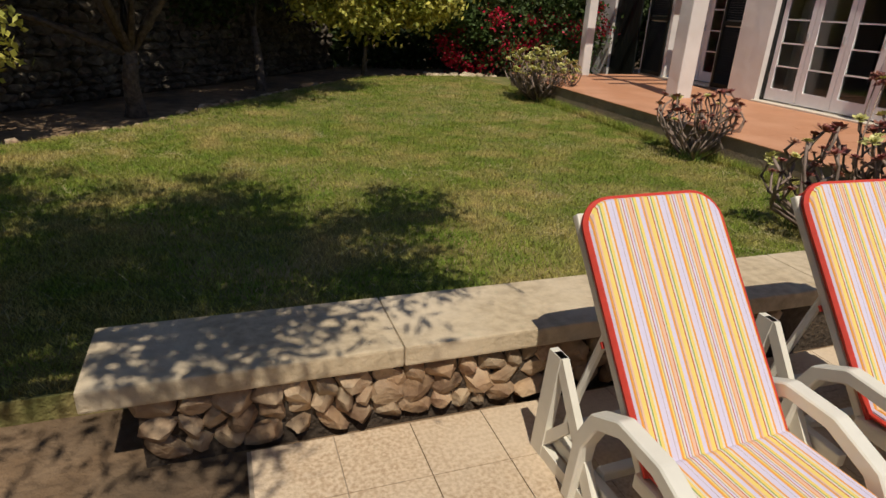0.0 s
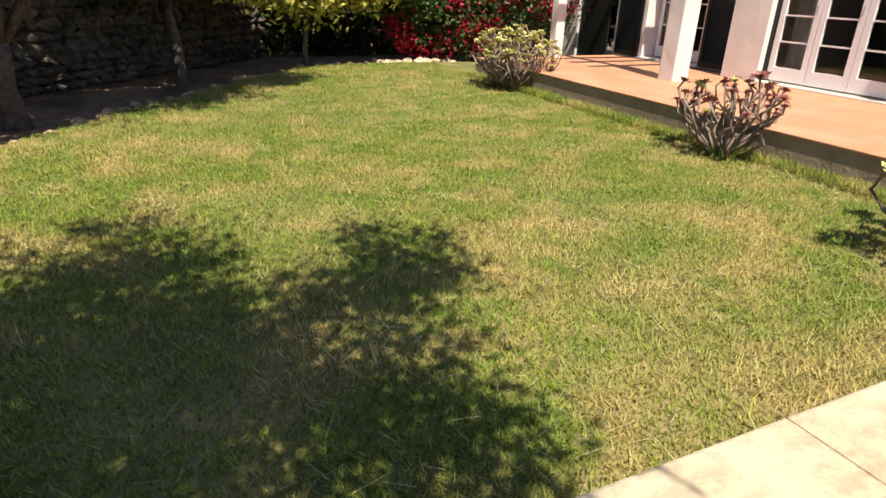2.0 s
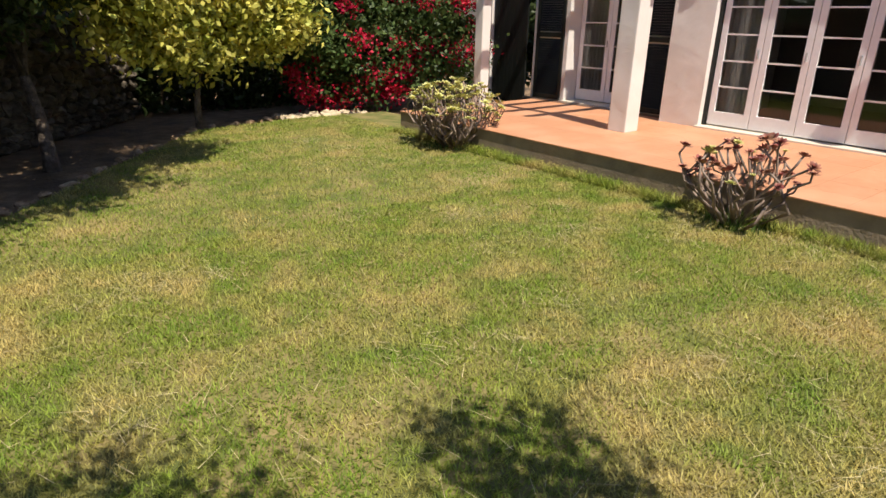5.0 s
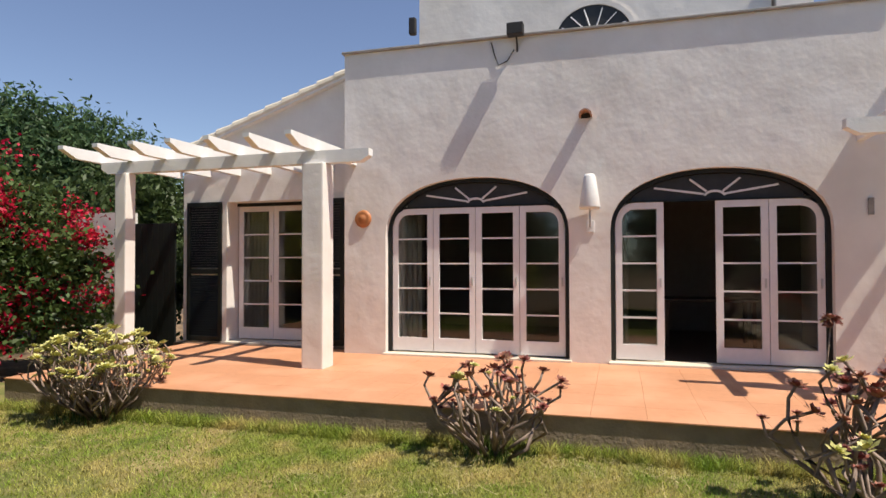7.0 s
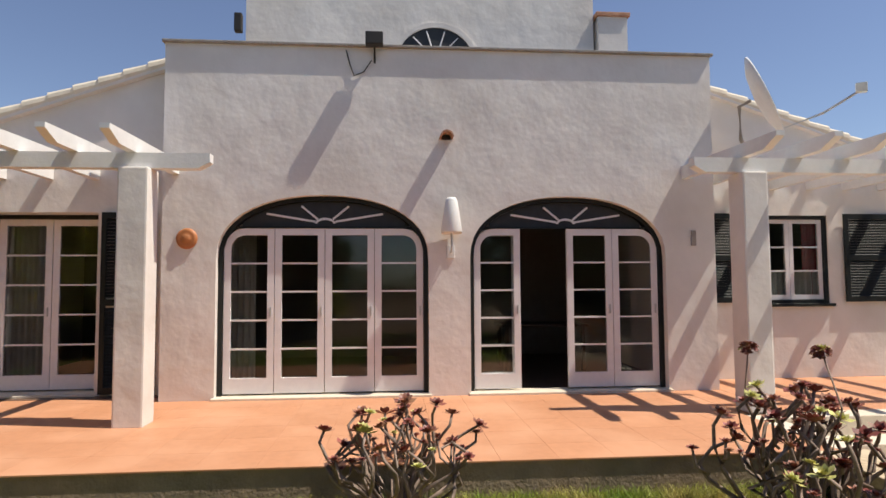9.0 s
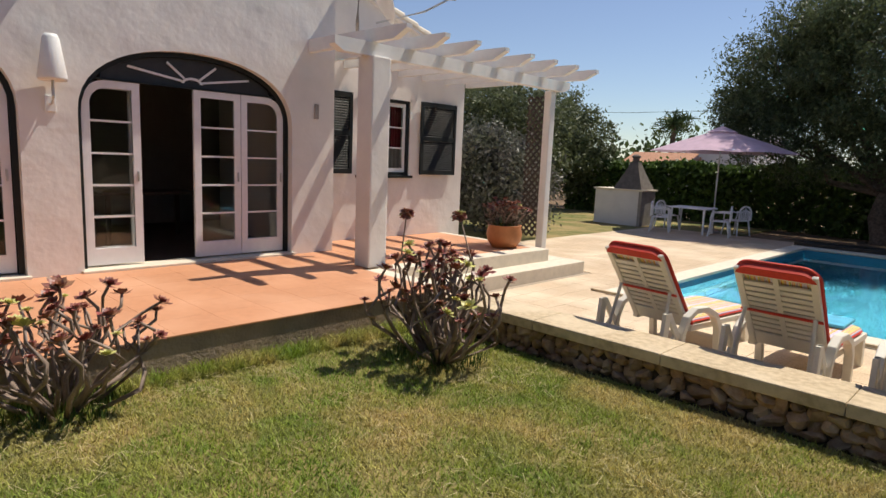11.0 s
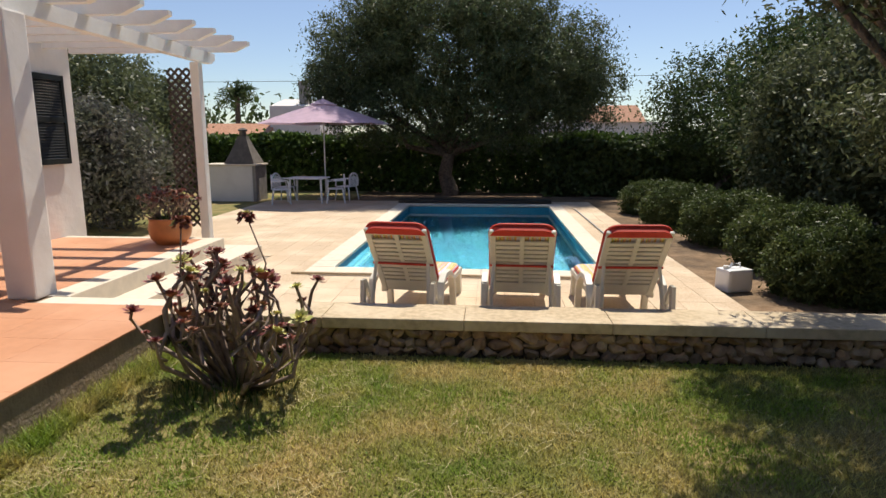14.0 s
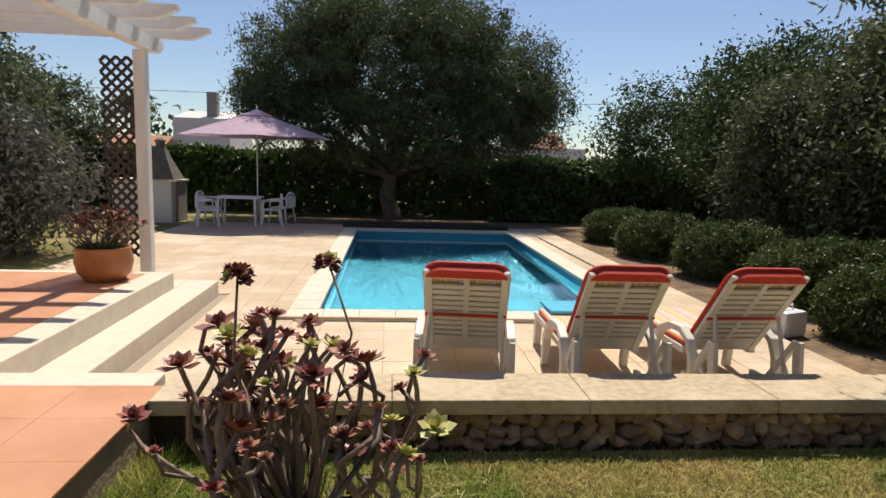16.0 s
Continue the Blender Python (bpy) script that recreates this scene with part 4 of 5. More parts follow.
# ---- sun loungers ----
def lounger(at, rz, label):
    s = thing("sun_lounger", at, label, "sun lounger", "sun loungers before the pool", rz)
    s.scale = (1.06, 1, 1)
    ang = radians(52)
    L = 0.92

    def back(bm, x0, x1, u0, u1, w0, w1, bevel=0.0):
        """A box in the backrest's own plane: u up the rest, w towards its rear."""
        b = bmesh.new()
        box(b, x0, x1, u0, u1, -w1, -w0, bevel)
        bmesh.ops.rotate(b, verts=b.verts, cent=(0, 0, 0), matrix=Matrix.Rotation(ang, 3, "X"))
        bmesh.ops.translate(b, verts=b.verts, vec=(0, 0, 0.31))
        me = bpy.data.meshes.new("t")
        b.to_mesh(me)
        b.free()
        bm.from_mesh(me)
        bpy.data.meshes.remove(me)

    bm = bmesh.new()
    back(bm, -0.29, -0.235, 0, L, 0.0, 0.035, 0.008)
    back(bm, 0.235, 0.29, 0, L, 0.0, 0.035, 0.008)
    back(bm, -0.235, 0.235, L - 0.07, L, 0.0, 0.035, 0.008)
    back(bm, -0.235, 0.235, 0.0, 0.16, 0.0, 0.03, 0.006)
    back(bm, -0.02, 0.02, 0.16, L - 0.07, 0.0, 0.03)
    part("backrest_frame", bm, M_PLASTIC, s)
    for k in range(10):
        u = 0.18 + k * 0.061
        bm = bmesh.new()
        back(bm, -0.235, 0.235, u, u + 0.043, 0.004, 0.026, 0.004)
        part("slat", bm, M_PLASTIC, s)
    bm = bmesh.new()
    box(bm, -0.31, -0.25, -1.15, 0.02, 0.26, 0.32, bevel=0.012)
    box(bm, 0.25, 0.31, -1.15, 0.02, 0.26, 0.32, bevel=0.012)
    box(bm, -0.25, 0.25, -1.15, -1.07, 0.26, 0.32, bevel=0.012)
    for k in range(12):
        box(bm, -0.25, 0.25, -1.03 + k * 0.085, -0.97 + k * 0.085, 0.285, 0.305)
    part("seat_frame", bm, M_PLASTIC, s)
    for sx in (-1, 1):
        bm = bmesh.new()
        x0, x1 = sorted((sx * 0.31, sx * 0.375))
        arc = [(0.30, 0.0), (0.27, 0.30), (0.20, 0.44), (0.06, 0.51), (-0.14, 0.50), (-0.32, 0.42), (-0.42, 0.28), (-0.46, 0.0)]
        inn = [(0.245, 0.0), (0.215, 0.28), (0.155, 0.40), (0.04, 0.455), (-0.12, 0.445), (-0.275, 0.375), (-0.365, 0.25), (-0.40, 0.0)]
        ring(bm, inn, arc, x0, x1)
        bmesh.ops.bevel(bm, geom=bm.edges[:], offset=0.006, segments=1, affect="EDGES")
        part("armrest", bm, M_PLASTIC, s, "broad curved armrest with legs")
        bm = bmesh.new()
        ring(bm, [(-1.14, 0.0), (-1.10, 0.26)], [(-1.06, 0.0), (-1.02, 0.26)], *sorted((sx * 0.25, sx * 0.31)))
        part("leg", bm, M_PLASTIC, s)
        part("brace", tube(bmesh.new(), [(sx * 0.25, 0.34, 0.66), (sx * 0.27, 0.42, 0.35), (sx * 0.28, 0.47, 0.10)], 0.017, 6), M_PLASTIC, s, "backrest prop")
        part("side_rail", boxed(*sorted((sx * 0.27, sx * 0.31)), 0.02, 0.52, 0.06, 0.12, bevel=0.008), M_PLASTIC, s)
        bm = bmesh.new()
        e0, e1 = sorted((sx * 0.315, sx * 0.35))
        prism(bm, [(0.50, 0.0), (0.58, 0.0), (0.53, 0.50), (0.45, 0.50)], e0, e1)
        prism(bm, [(0.44, 0.50), (0.50, 0.50), (0.20, 0.06), (0.12, 0.06)], e0 + 0.003, e1 - 0.003)
        prism(bm, [(0.36, 0.28), (0.34, 0.24), (0.50, 0.05), (0.53, 0.09)], e0 + 0.006, e1 - 0.006)
        prism(bm, [(0.12, 0.0), (0.54, 0.0), (0.54, 0.06), (0.12, 0.06)], e0 + 0.002, e1 - 0.002)
        part("side_support", bm, M_PLASTIC, s, "open triangular rear side frame")
    part("crossbar", boxed(-0.27, 0.27, 0.44, 0.50, 0.10, 0.155, bevel=0.01), M_PLASTIC, s)
    part("crossbar", boxed(-0.27, 0.27, 0.20, 0.25, 0.10, 0.14, bevel=0.01), M_PLASTIC, s)
    # cushion: seat and back, soft edges, red piping round them

    def pad(length, w=0.285, r=0.11):
        out = []
        for cx, cy, a0 in ((w - r, length - r, 0), (-w + r, length - r, 90)):
            for k in range(7):
                a = radians(a0 + k * 15)
                out.append((cx + r * math.cos(a), cy + r * math.sin(a)))
        return [(w, 0.0)] + out + [(-w, 0.0)]

    def slab(pts, z0, z1, inset=0.02):
        bm = bmesh.new()
        cx = sum(p[0] for p in pts) / len(pts)
        cy = sum(p[1] for p in pts) / len(pts)
        rows = []
        for z, f in ((z0, 1 - inset * 2), (z0 + 0.012, 1.0), (z1 - 0.012, 1.0), (z1, 1 - inset * 2)):
            rows.append([bm.verts.new((cx + (p[0] - cx) * f, cy + (p[1] - cy) * f, z)) for p in pts])
        n = len(pts)
        for a, b in zip(rows, rows[1:]):
            for i in range(n):
                bm.faces.new((a[i], a[(i + 1) % n], b[(i + 1) % n], b[i]))
        bm.faces.new(rows[0][::-1])
        bm.faces.new(rows[-1])
        return bm

    bpts = pad(L + 0.03)
    place = Matrix.Translation((0, 0, 0.31)) @ Matrix.Rotation(ang, 4, "X")
    cb = part("cushion_back", slab(bpts, 0.008, 0.055), M_STRIPE, s, "striped back cushion")
    cb.matrix_basis = place
    pb = part("piping", tube(bmesh.new(), [(x, y, 0.028) for x, y in bpts], 0.017, 6), M_RED, cb, "red piping")
    hood = bmesh.new()
    top = [p for p in bpts if p[1] > L - 0.055]
    rows = [[hood.verts.new((x, y, z)) for x, y in top] for z in (0.03, -0.040)]
    for i in range(len(top) - 1):
        hood.faces.new((rows[0][i], rows[0][i + 1], rows[1][i + 1], rows[1][i]))
    hood.faces.new(rows[1])
    part("hood", hood, M_RED, cb, "red fabric hood over the top")
    part("strap", boxed(-0.295, 0.295, 0.43, 0.455, -0.045, -0.036), M_RED, cb, "red strap behind")
    spts = [(x, -y) for x, y in pad(1.12)][::-1]
    cs = part("cushion_seat", slab(spts, 0.33, 0.375), M_STRIPE, s, "striped seat cushion")
    part("piping", tube(bmesh.new(), [(x, y, 0.345) for x, y in spts], 0.011, 6), M_RED, cs, "red piping")
    return s


lab = "ivory plastic sun lounger with a red-piped striped cushion"
lounger((2.89, 1.35, TERR), 2, lab)
lounger((3.92, 1.35, TERR), -2, lab)
lounger((5.06, 1.34, TERR), -8, lab)
tw = thing("towel", (3.90, 0.38, TERR + 0.385), "folded light blue towel on a lounger seat", "towel")
part("cloth", boxed(-0.22, 0.24, -0.25, 0.2, 0, 0.03, bevel=0.01), mat("blue_towel", (0.12, 0.5, 0.72), 0.95, vary=0.2), tw)

# ---- dining set, parasol, barbecue ----
TX, TY = 9.55, -10.0
tb = thing("garden_table", (TX, TY, TERR), "white plastic rectangular garden table", "table")
part("tabletop", boxed(-0.54, 0.54, -0.40, 0.40, 0.69, 0.73, bevel=0.015), M_PLASTW, tb)
for sx in (-0.45, 0.45):
    for sy in (-0.32, 0.32):
        part("leg", tube(bmesh.new(), [(sx, sy, 0.69), (sx * 1.04, sy * 1.04, 0)], [0.035, 0.025], 8), M_PLASTW, tb)


def chair(at, rz):
    c = thing("garden_chair", at, "white plastic garden armchair", "chair", "chairs round the garden table", rz)
    part("seat", boxed(-0.22, 0.22, -0.22, 0.22, 0.40, 0.43, bevel=0.01), M_PLASTW, c)
    bm = bmesh.new()
    o = [(0.25 * math.cos(math.pi * k / 12), 0.62 + 0.22 * math.sin(math.pi * k / 12)) for k in range(13)]
    i = [(0.205 * math.cos(math.pi * k / 12), 0.62 + 0.175 * math.sin(math.pi * k / 12)) for k in range(13)]
    ring(bm, [(0.205, 0.43)] + i + [(-0.205, 0.43)], [(0.25, 0.43)] + o + [(-0.25, 0.43)], -0.27, -0.235)
    part("backrest_frame", bm, M_PLASTW, c)
    for k in range(5):
        y = -0.15 + 0.075 * k
        part("back_slat", boxed(-0.262, -0.243, y - 0.018, y + 0.018, 0.43, 0.77 - abs(y) * 0.5), M_PLASTW, c)
    for sy in (-1, 1):
        part("armrest", tube(bmesh.new(), [(-0.25, sy * 0.24, 0.66), (0.0, sy * 0.27, 0.66), (0.2, sy * 0.26, 0.64), (0.23, sy * 0.25, 0.42)], 0.02, 6), M_PLASTW, c)
        for sx in (-1, 1):
            part("leg", tube(bmesh.new(), [(sx * 0.2, sy * 0.21, 0.42), (sx * 0.26, sy * 0.26, 0)], [0.028, 0.02], 6), M_PLASTW, c)
    return c


first = chair((TX - 0.82, TY + 0.1, TERR), 15)
for x, y, rz in ((TX - 0.95, TY - 0.75, -20), (TX + 0.65, TY + 0.55, 200), (TX + 0.85, TY - 0.3, 170)):
    copy_thing(first, pose(x, y, TERR, 0, 0, rz))

um = thing("parasol", (9.25, -10.75, TERR), "open faded mauve parasol with a vent on a metal pole", "parasol")
part("pole", tube(bmesh.new(), [(0, 0, 0.1), (0, 0, 2.98)], 0.022, 10), M_STEEL, um)
part("base", lathe(bmesh.new(), [(0, 0), (0.26, 0), (0.26, 0.05), (0.05, 0.1), (0.05, 0.2), (0, 0.2)], 20), M_GREY, um)
R, NS = 1.95, 8
bm = bmesh.new()
rings = []
for j in range(7):
    f = 0.16 + 0.84 * j / 6
    row = []
    for k in range(NS * 4):
        a = 2 * math.pi * k / (NS * 4) + 0.2
        scal = 1 - 0.05 * math.sin(math.pi * (k % 4) / 4)
        z = 2.90 - 0.62 * f ** 1.15 - (1 - math.cos(2 * math.pi * (k % 4) / 4)) * 0.012 * f
        row.append(bm.verts.new((R * f * scal * math.cos(a), R * f * scal * math.sin(a), z)))
    rings.append(row)
for a, b in zip(rings, rings[1:]):
    for k in range(NS * 4):
        bm.faces.new((a[k], b[k], b[(k + 1) % (NS * 4)], a[(k + 1) % (NS * 4)]))
part("canopy", bm, M_UMB, um, "mauve canvas canopy", smooth=True)
bm = bmesh.new()
lathe(bm, [(0.0, 3.0), (0.1, 2.97), (0.42, 2.83)], 16)
part("vent", bm, M_UMB, um, "vent cap of the canopy")
part("finial", lathe(bmesh.new(), [(0, 3.08), (0.03, 3.05), (0.035, 3.0), (0, 2.98)], 10), M_STEEL, um)
for k in range(NS):
    a = 2 * math.pi * k / NS + 0.2
    part("rib", tube(bmesh.new(), [(0.03 * math.cos(a), 0.03 * math.sin(a), 2.86), (R * 0.98 * math.cos(a), R * 0.98 * math.sin(a), 2.26)], 0.008, 4), M_STEEL, um)

bb = thing("barbecue", (0, 0, 0), "white rendered masonry barbecue counter with a grey cement hood", "barbecue")
part("counter", boxed(11.32, 12.80, -11.12, -10.22, -0.46, 0.66, bevel=0.02), M_WALL, bb)
# added grey slab: puts the west side's shade into colour
part("side_panel", boxed(11.22, 11.317, -11.12, -10.22, -0.46, 0.66, bevel=0.01), M_GREY, bb, "grey slab painting the shade on the counter's side")
part("worktop", boxed(11.17, 12.85, -11.17, -10.17, 0.66, 0.71, bevel=0.012), M_COPE, bb, "cream worktop")
bm = bmesh.new()
prof = [(0.46, 0.0), (0.44, 0.06), (0.33, 0.30), (0.22, 0.55), (0.15, 0.74), (0.135, 0.82)]
rows = []
for w, z in prof:
    rows.append([bm.verts.new((11.72 + sx * w, -10.66 + sy * w * 0.9, 0.71 + z)) for sx, sy in ((-1, -1), (1, -1), (1, 1), (-1, 1))])
for a, b in zip(rows, rows[1:]):
    for i in range(4):
        bm.faces.new((a[i], a[(i + 1) % 4], b[(i + 1) % 4], b[i]))
bm.faces.new(rows[-1])
part("hood", bm, M_HOOD, bb, "tapered smoke-stained cement hood")
part("chimney_pot", lathe(bmesh.new(), [(0.10, 0), (0.10, 0.14), (0.14, 0.15), (0.14, 0.19), (0.06, 0.24), (0.0, 0.25)], 12, (11.72, -10.66, 1.53)), M_HOOD, bb, "round cement chimney pot")

jug = thing("water_canister", (1.12, -0.32, -0.44), "white plastic canister on the soil beside the terrace", "canister", rz=20)
part("body", boxed(-0.19, 0.19, -0.13, 0.13, 0, 0.30, bevel=0.045), M_PLASTW, jug, smooth=False)
part("handle", tube(bmesh.new(), [(-0.09, 0, 0.29), (-0.07, 0, 0.355), (0.05, 0, 0.355), (0.08, 0, 0.29)], 0.016, 6), M_PLASTW, jug)
part("cap", lathe(bmesh.new(), [(0.035, 0.29), (0.035, 0.335), (0, 0.335)], 12, (0.13, 0, 0)), M_PLASTW, jug)


# ---- succulents ----
def rosette_mesh(rng, name, material, petals=22, size=1.0):
    v = []
    for k in range(petals):
        a = k * 2.399
        f = (k + 1) / petals
        ln = size * (0.25 + 0.75 * f)
        tilt = radians(72 - 62 * f)
        d = Vector((math.cos(a) * math.cos(tilt), math.sin(a) * math.cos(tilt), math.sin(tilt)))
        s = Vector((-math.sin(a), math.cos(a), 0))
        w = 0.26 * size * (0.6 + 0.5 * f)
        up = Vector((0, 0, 0.05 * size))
        o = Vector((0, 0, -0.1 * size * f))
        v.append([o, o + d * ln * 0.65 + s * w, o + d * ln + up, o + d * ln * 0.65 - s * w])
    ob = raw_mesh(name, np.array([[tuple(c) for c in q] for q in v]), 4, material)
    me = ob.data
    bpy.data.objects.remove(ob)
    return me


_r = np.random.default_rng(5)
ROS = [rosette_mesh(_r, "rosette", M_ROSETTE), rosette_mesh(_r, "rosette", M_ROSETTE, 16)]
ROSG = [rosette_mesh(_r, "rosette", M_ROSEG), rosette_mesh(_r, "rosette", M_ROSEG, 18)]


def succulent(at, n, height, spread, seed, label, green=0.15, rsize=0.055, tall=0, name="succulent_plant", thick=0.011):
    rng = np.random.default_rng(seed)
    s = thing(name, at, label, "succulent plant")
    bm = bmesh.new()
    heads = []
    for k in range(n):
        a = rng.uniform(0, 2 * math.pi)
        rr = spread * math.sqrt(rng.uniform(0.02, 1))
        h = height * (1 - 0.32 * (rr / spread) ** 2) * rng.uniform(0.78, 1.05)
        if k < tall:
            h, rr = height * 1.25, rr * 0.7
        b = Vector((math.cos(a), math.sin(a), 0))
        p0 = b * rr * 0.25 * rng.uniform(0, 1.3)
        p0.z = -0.03
        p1 = b * rr * 0.8 + Vector(rng.normal(size=3)) * 0.07
        p1.z = h * 0.33
        p2 = b * rr * 1.05 + Vector(rng.normal(size=3)) * 0.07
        p2.z = h * 0.72
        p3 = b * rr * rng.uniform(0.8, 1.3) + Vector(rng.normal(size=3)) * 0.05
        p3.z = h
        side = Vector((-b.y, b.x, 0)) * rng.normal() * 0.09 * (h / 0.9)
        pm = p1.lerp(p2, 0.55) + side + b * rng.uniform(0.0, 0.07)
        pn = p2.lerp(p3, 0.6) + b * rng.uniform(-0.03, 0.07) - side * 0.4
        if k < tall:
            tube(bm, [p0, p1, p2, p3], [thick * 1.3, thick * 0.8, thick * 0.5, thick * 0.4], 5)
        else:
            tube(bm, [p0, p1, pm, p2, pn, p3], [thick * 1.6, thick * 1.35, thick * 1.2, thick * 1.05, thick * 0.95, thick * 0.85], 5)
        heads.append((p3, (p3 - pn).normalized(), 0.9 if k < tall else rng.uniform(0.7, 1.35)))
        if k < tall:    # a rounded flower head on a long stalk
            for j in range(9):
                dv = Vector((math.cos(j * 2.4), math.sin(j * 2.4), -0.55 + 0.16 * j)).normalized()
                heads.append((p3 + dv * 0.045 - Vector((0, 0, 0.02)), dv, 0.5))
        for _ in range(int(rng.integers(0, 3))):
            u = rng.uniform(0.2, 0.8)
            q0 = p1.lerp(p2, u)
            dv = Vector(rng.normal(size=3))
            dv.z = 0
            dv = dv.normalized() * rng.uniform(0.06, 0.15)
            q1 = q0 + dv + Vector((0, 0, 0.05))
            q2 = q1 + dv * 0.3 + Vector((0, 0, rng.uniform(0.05, 0.16)))
            tube(bm, [q0, q1, q2], [thick * 0.9, thick * 0.8, thick * 0.7], 5)
            heads.append((q2, Vector((0, 0, 1)), rng.uniform(0.5, 0.95)))
    part("stem_growth", bm, M_STALK, s, "pale bare stems", smooth=True, kind="stuff")
    for p, d, f in heads:
        g = rng.random() < green
        o = new("rosette", (ROSG if g else ROS)[int(rng.integers(0, 2))])
        o.parent = s
        o.matrix_basis = Matrix.Translation(p) @ (d * 0.6 + Vector((0, 0, 0.6))).to_track_quat("Z", "Y").to_matrix().to_4x4() @ Matrix.Rotation(rng.uniform(0, 6), 4, "Z") @ Matrix.Scale(rsize * f, 4)
        if g:
            o["label"] = "yellow-green rosette"
    # green tuft at the foot
    nb = 500
    a = rng.uniform(0, 2 * math.pi, nb)
    r = spread * 0.75 * np.sqrt(rng.uniform(0, 1, nb))
    b = np.stack([r * np.cos(a), r * np.sin(a), np.full(nb, -0.03)], 1)
    lean = rng.normal(size=(nb, 3)) * 0.05
    lean[:, 2] = rng.uniform(0.06, 0.2, nb)
    w = rng.normal(size=(nb, 3)) * 0.005
    w[:, 2] = 0
    raw_mesh("grass_tuft", np.stack([b - w, b + w, b + lean], 1), 3, M_HEDGE, s, "green grass at its foot", kind="stuff")
    return s


succulent((6.10, 3.42, LAWN), 46, 1.02, 0.60, 11, "large leggy maroon rosette succulent on bare pale stems", 0.14, 0.088, 2, thick=0.0135)
succulent((6.86, 6.10, LAWN), 32, 0.88, 0.50, 12, "leggy maroon rosette succulent on bare pale stems", 0.06, 0.082, 0, thick=0.012)
succulent((6.95, 10.4, LAWN), 84, 1.0, 0.60, 13, "dense yellow-green rosette succulent bush", 0.97, 0.088, 0, thick=0.009)
pot = thing("plant_pot", (8.80, -0.75, 0.0), "round glazed terracotta bowl pot on the porch edge", "plant pot")
part("bowl", lathe(bmesh.new(), [(0.0, 0.0), (0.19, 0.0), (0.27, 0.10), (0.295, 0.22), (0.27, 0.34), (0.285, 0.37), (0.265, 0.375), (0.25, 0.34), (0.24, 0.30), (0.0, 0.29)], 28), M_TERRA, pot, smooth=True)
succulent((8.80, -0.75, 0.30), 34, 0.52, 0.30, 15, "pinkish leggy succulent growing in a terracotta bowl", 0.1, 0.08, 0, thick=0.008)

# ---- trees and bushes ----
tree("olive_tree", (-0.9, 2.9, -0.44), [(-0.4, 2.4, 3.2, 1.5, 1.3, 1.1), (0.6, 2.9, 3.4, 1.1, 1.05, 0.8), (0.8, 1.6, 3.6, 1.4, 1.0, 0.9), (1.2, 1.8, 3.6, 0.7, 0.6, 0.45), (-1.6, 1.6, 2.3, 1.2, 1.1, 1.6), (-1.3, 3.9, 2.6, 1.3, 1.1, 1.3), (-0.6, 0.1, 1.5, 0.85, 0.9, 1.2), (2.0, 2.3, 4.0, 0.7, 0.6, 0.6), (1.0, 0.7, 3.4, 0.9, 0.6, 0.5), (-1.4, 1.2, 3.0, 1.3, 1.2, 0.8), (-2.4, 3.0, 2.0, 1.2, 1.4, 1.7), (-0.4, 1.6, 3.4, 1.3, 1.2, 0.8), (1.8, 1.35, 3.5, 0.45, 0.7, 0.45)], 50000, (0.08, 0.022), M_OLIVE, "old olive tree with small silvery leaves", r0=0.16, seed=21, lump=0.16, hollow=0.25, per=115)
tree("border_tree", (0.2, 9.9, -0.44), [(0.6, 9.6, 3.2, 1.6, 1.3, 1.0), (-1.2, 9.6, 3.0, 1.5, 1.4, 1.2), (2.2, 10.4, 3.2, 1.3, 1.1, 0.9), (0.4, 11.2, 3.6, 1.6, 1.2, 1.0), (-2.6, 8.6, 2.2, 1.2, 1.2, 1.7), (-0.6, 7.6, 3.9, 1.4, 1.0, 0.7), (1.2, 8.6, 4.0, 1.4, 1.0, 0.7), (2.6, 9.9, 4.1, 1.1, 0.9, 0.7)], 40000, (0.09, 0.04), M_DKLEAF, "dark shady tree over the planted border", r0=0.13, seed=22, hollow=0.2, lump=0.13)
tree("border_tree", (2.1, 12.5, -0.44), [(2.0, 12.7, 2.6, 1.1, 1.0, 1.3), (1.2, 13.1, 2.2, 1.1, 1.0, 1.5), (2.6, 13.3, 3.2, 0.8, 0.8, 0.8)], 20000, (0.09, 0.04), M_DKLEAF, "dark green tree in the planted border", r0=0.09, seed=23, hollow=0.3)
tree("variegated_tree", (4.4, 13.9, -0.44), [(4.4, 13.9, 1.9, 1.15, 1.0, 1.35), (5.5, 14.3, 2.1, 1.1, 0.9, 1.4), (3.5, 13.2, 2.0, 1.0, 0.9, 1.3), (4.7, 14.0, 3.3, 1.1, 0.9, 0.8), (5.9, 14.0, 1.5, 0.6, 0.5, 0.8), (3.4, 13.3, 3.2, 0.8, 0.7, 0.7)], 34000, (0.09, 0.05), M_YELLOW, "small tree with yellow variegated leaves", r0=0.06, seed=24, hollow=0.35)
bg = thing("bougainvillea_bush", (8.0, 14.7, -0.44), "tall bougainvillea bush with red blossom clusters", "flowering bush")
rng = np.random.default_rng(25)
bl = [(0, 0, 1.6, 1.25, 1.0, 1.5), (1.15, -0.5, 1.9, 0.9, 0.8, 1.2), (-0.9, 0.1, 1.7, 0.9, 0.9, 1.5), (0.4, 0.2, 2.9, 1.1, 0.9, 0.7), (1.3, -1.3, 1.2, 0.6, 0.6, 1.1)]
part("trunk", branches(rng, (0, 0, 0), bl, 0.06), M_BARK, bg, "brown stems", smooth=True)
raw_mesh("crown", leaves(rng, cloud(rng, bl, 26000, 0.45), 0.11, 0.07, 0.1), 4, M_BOUGL, bg, kind="stuff")
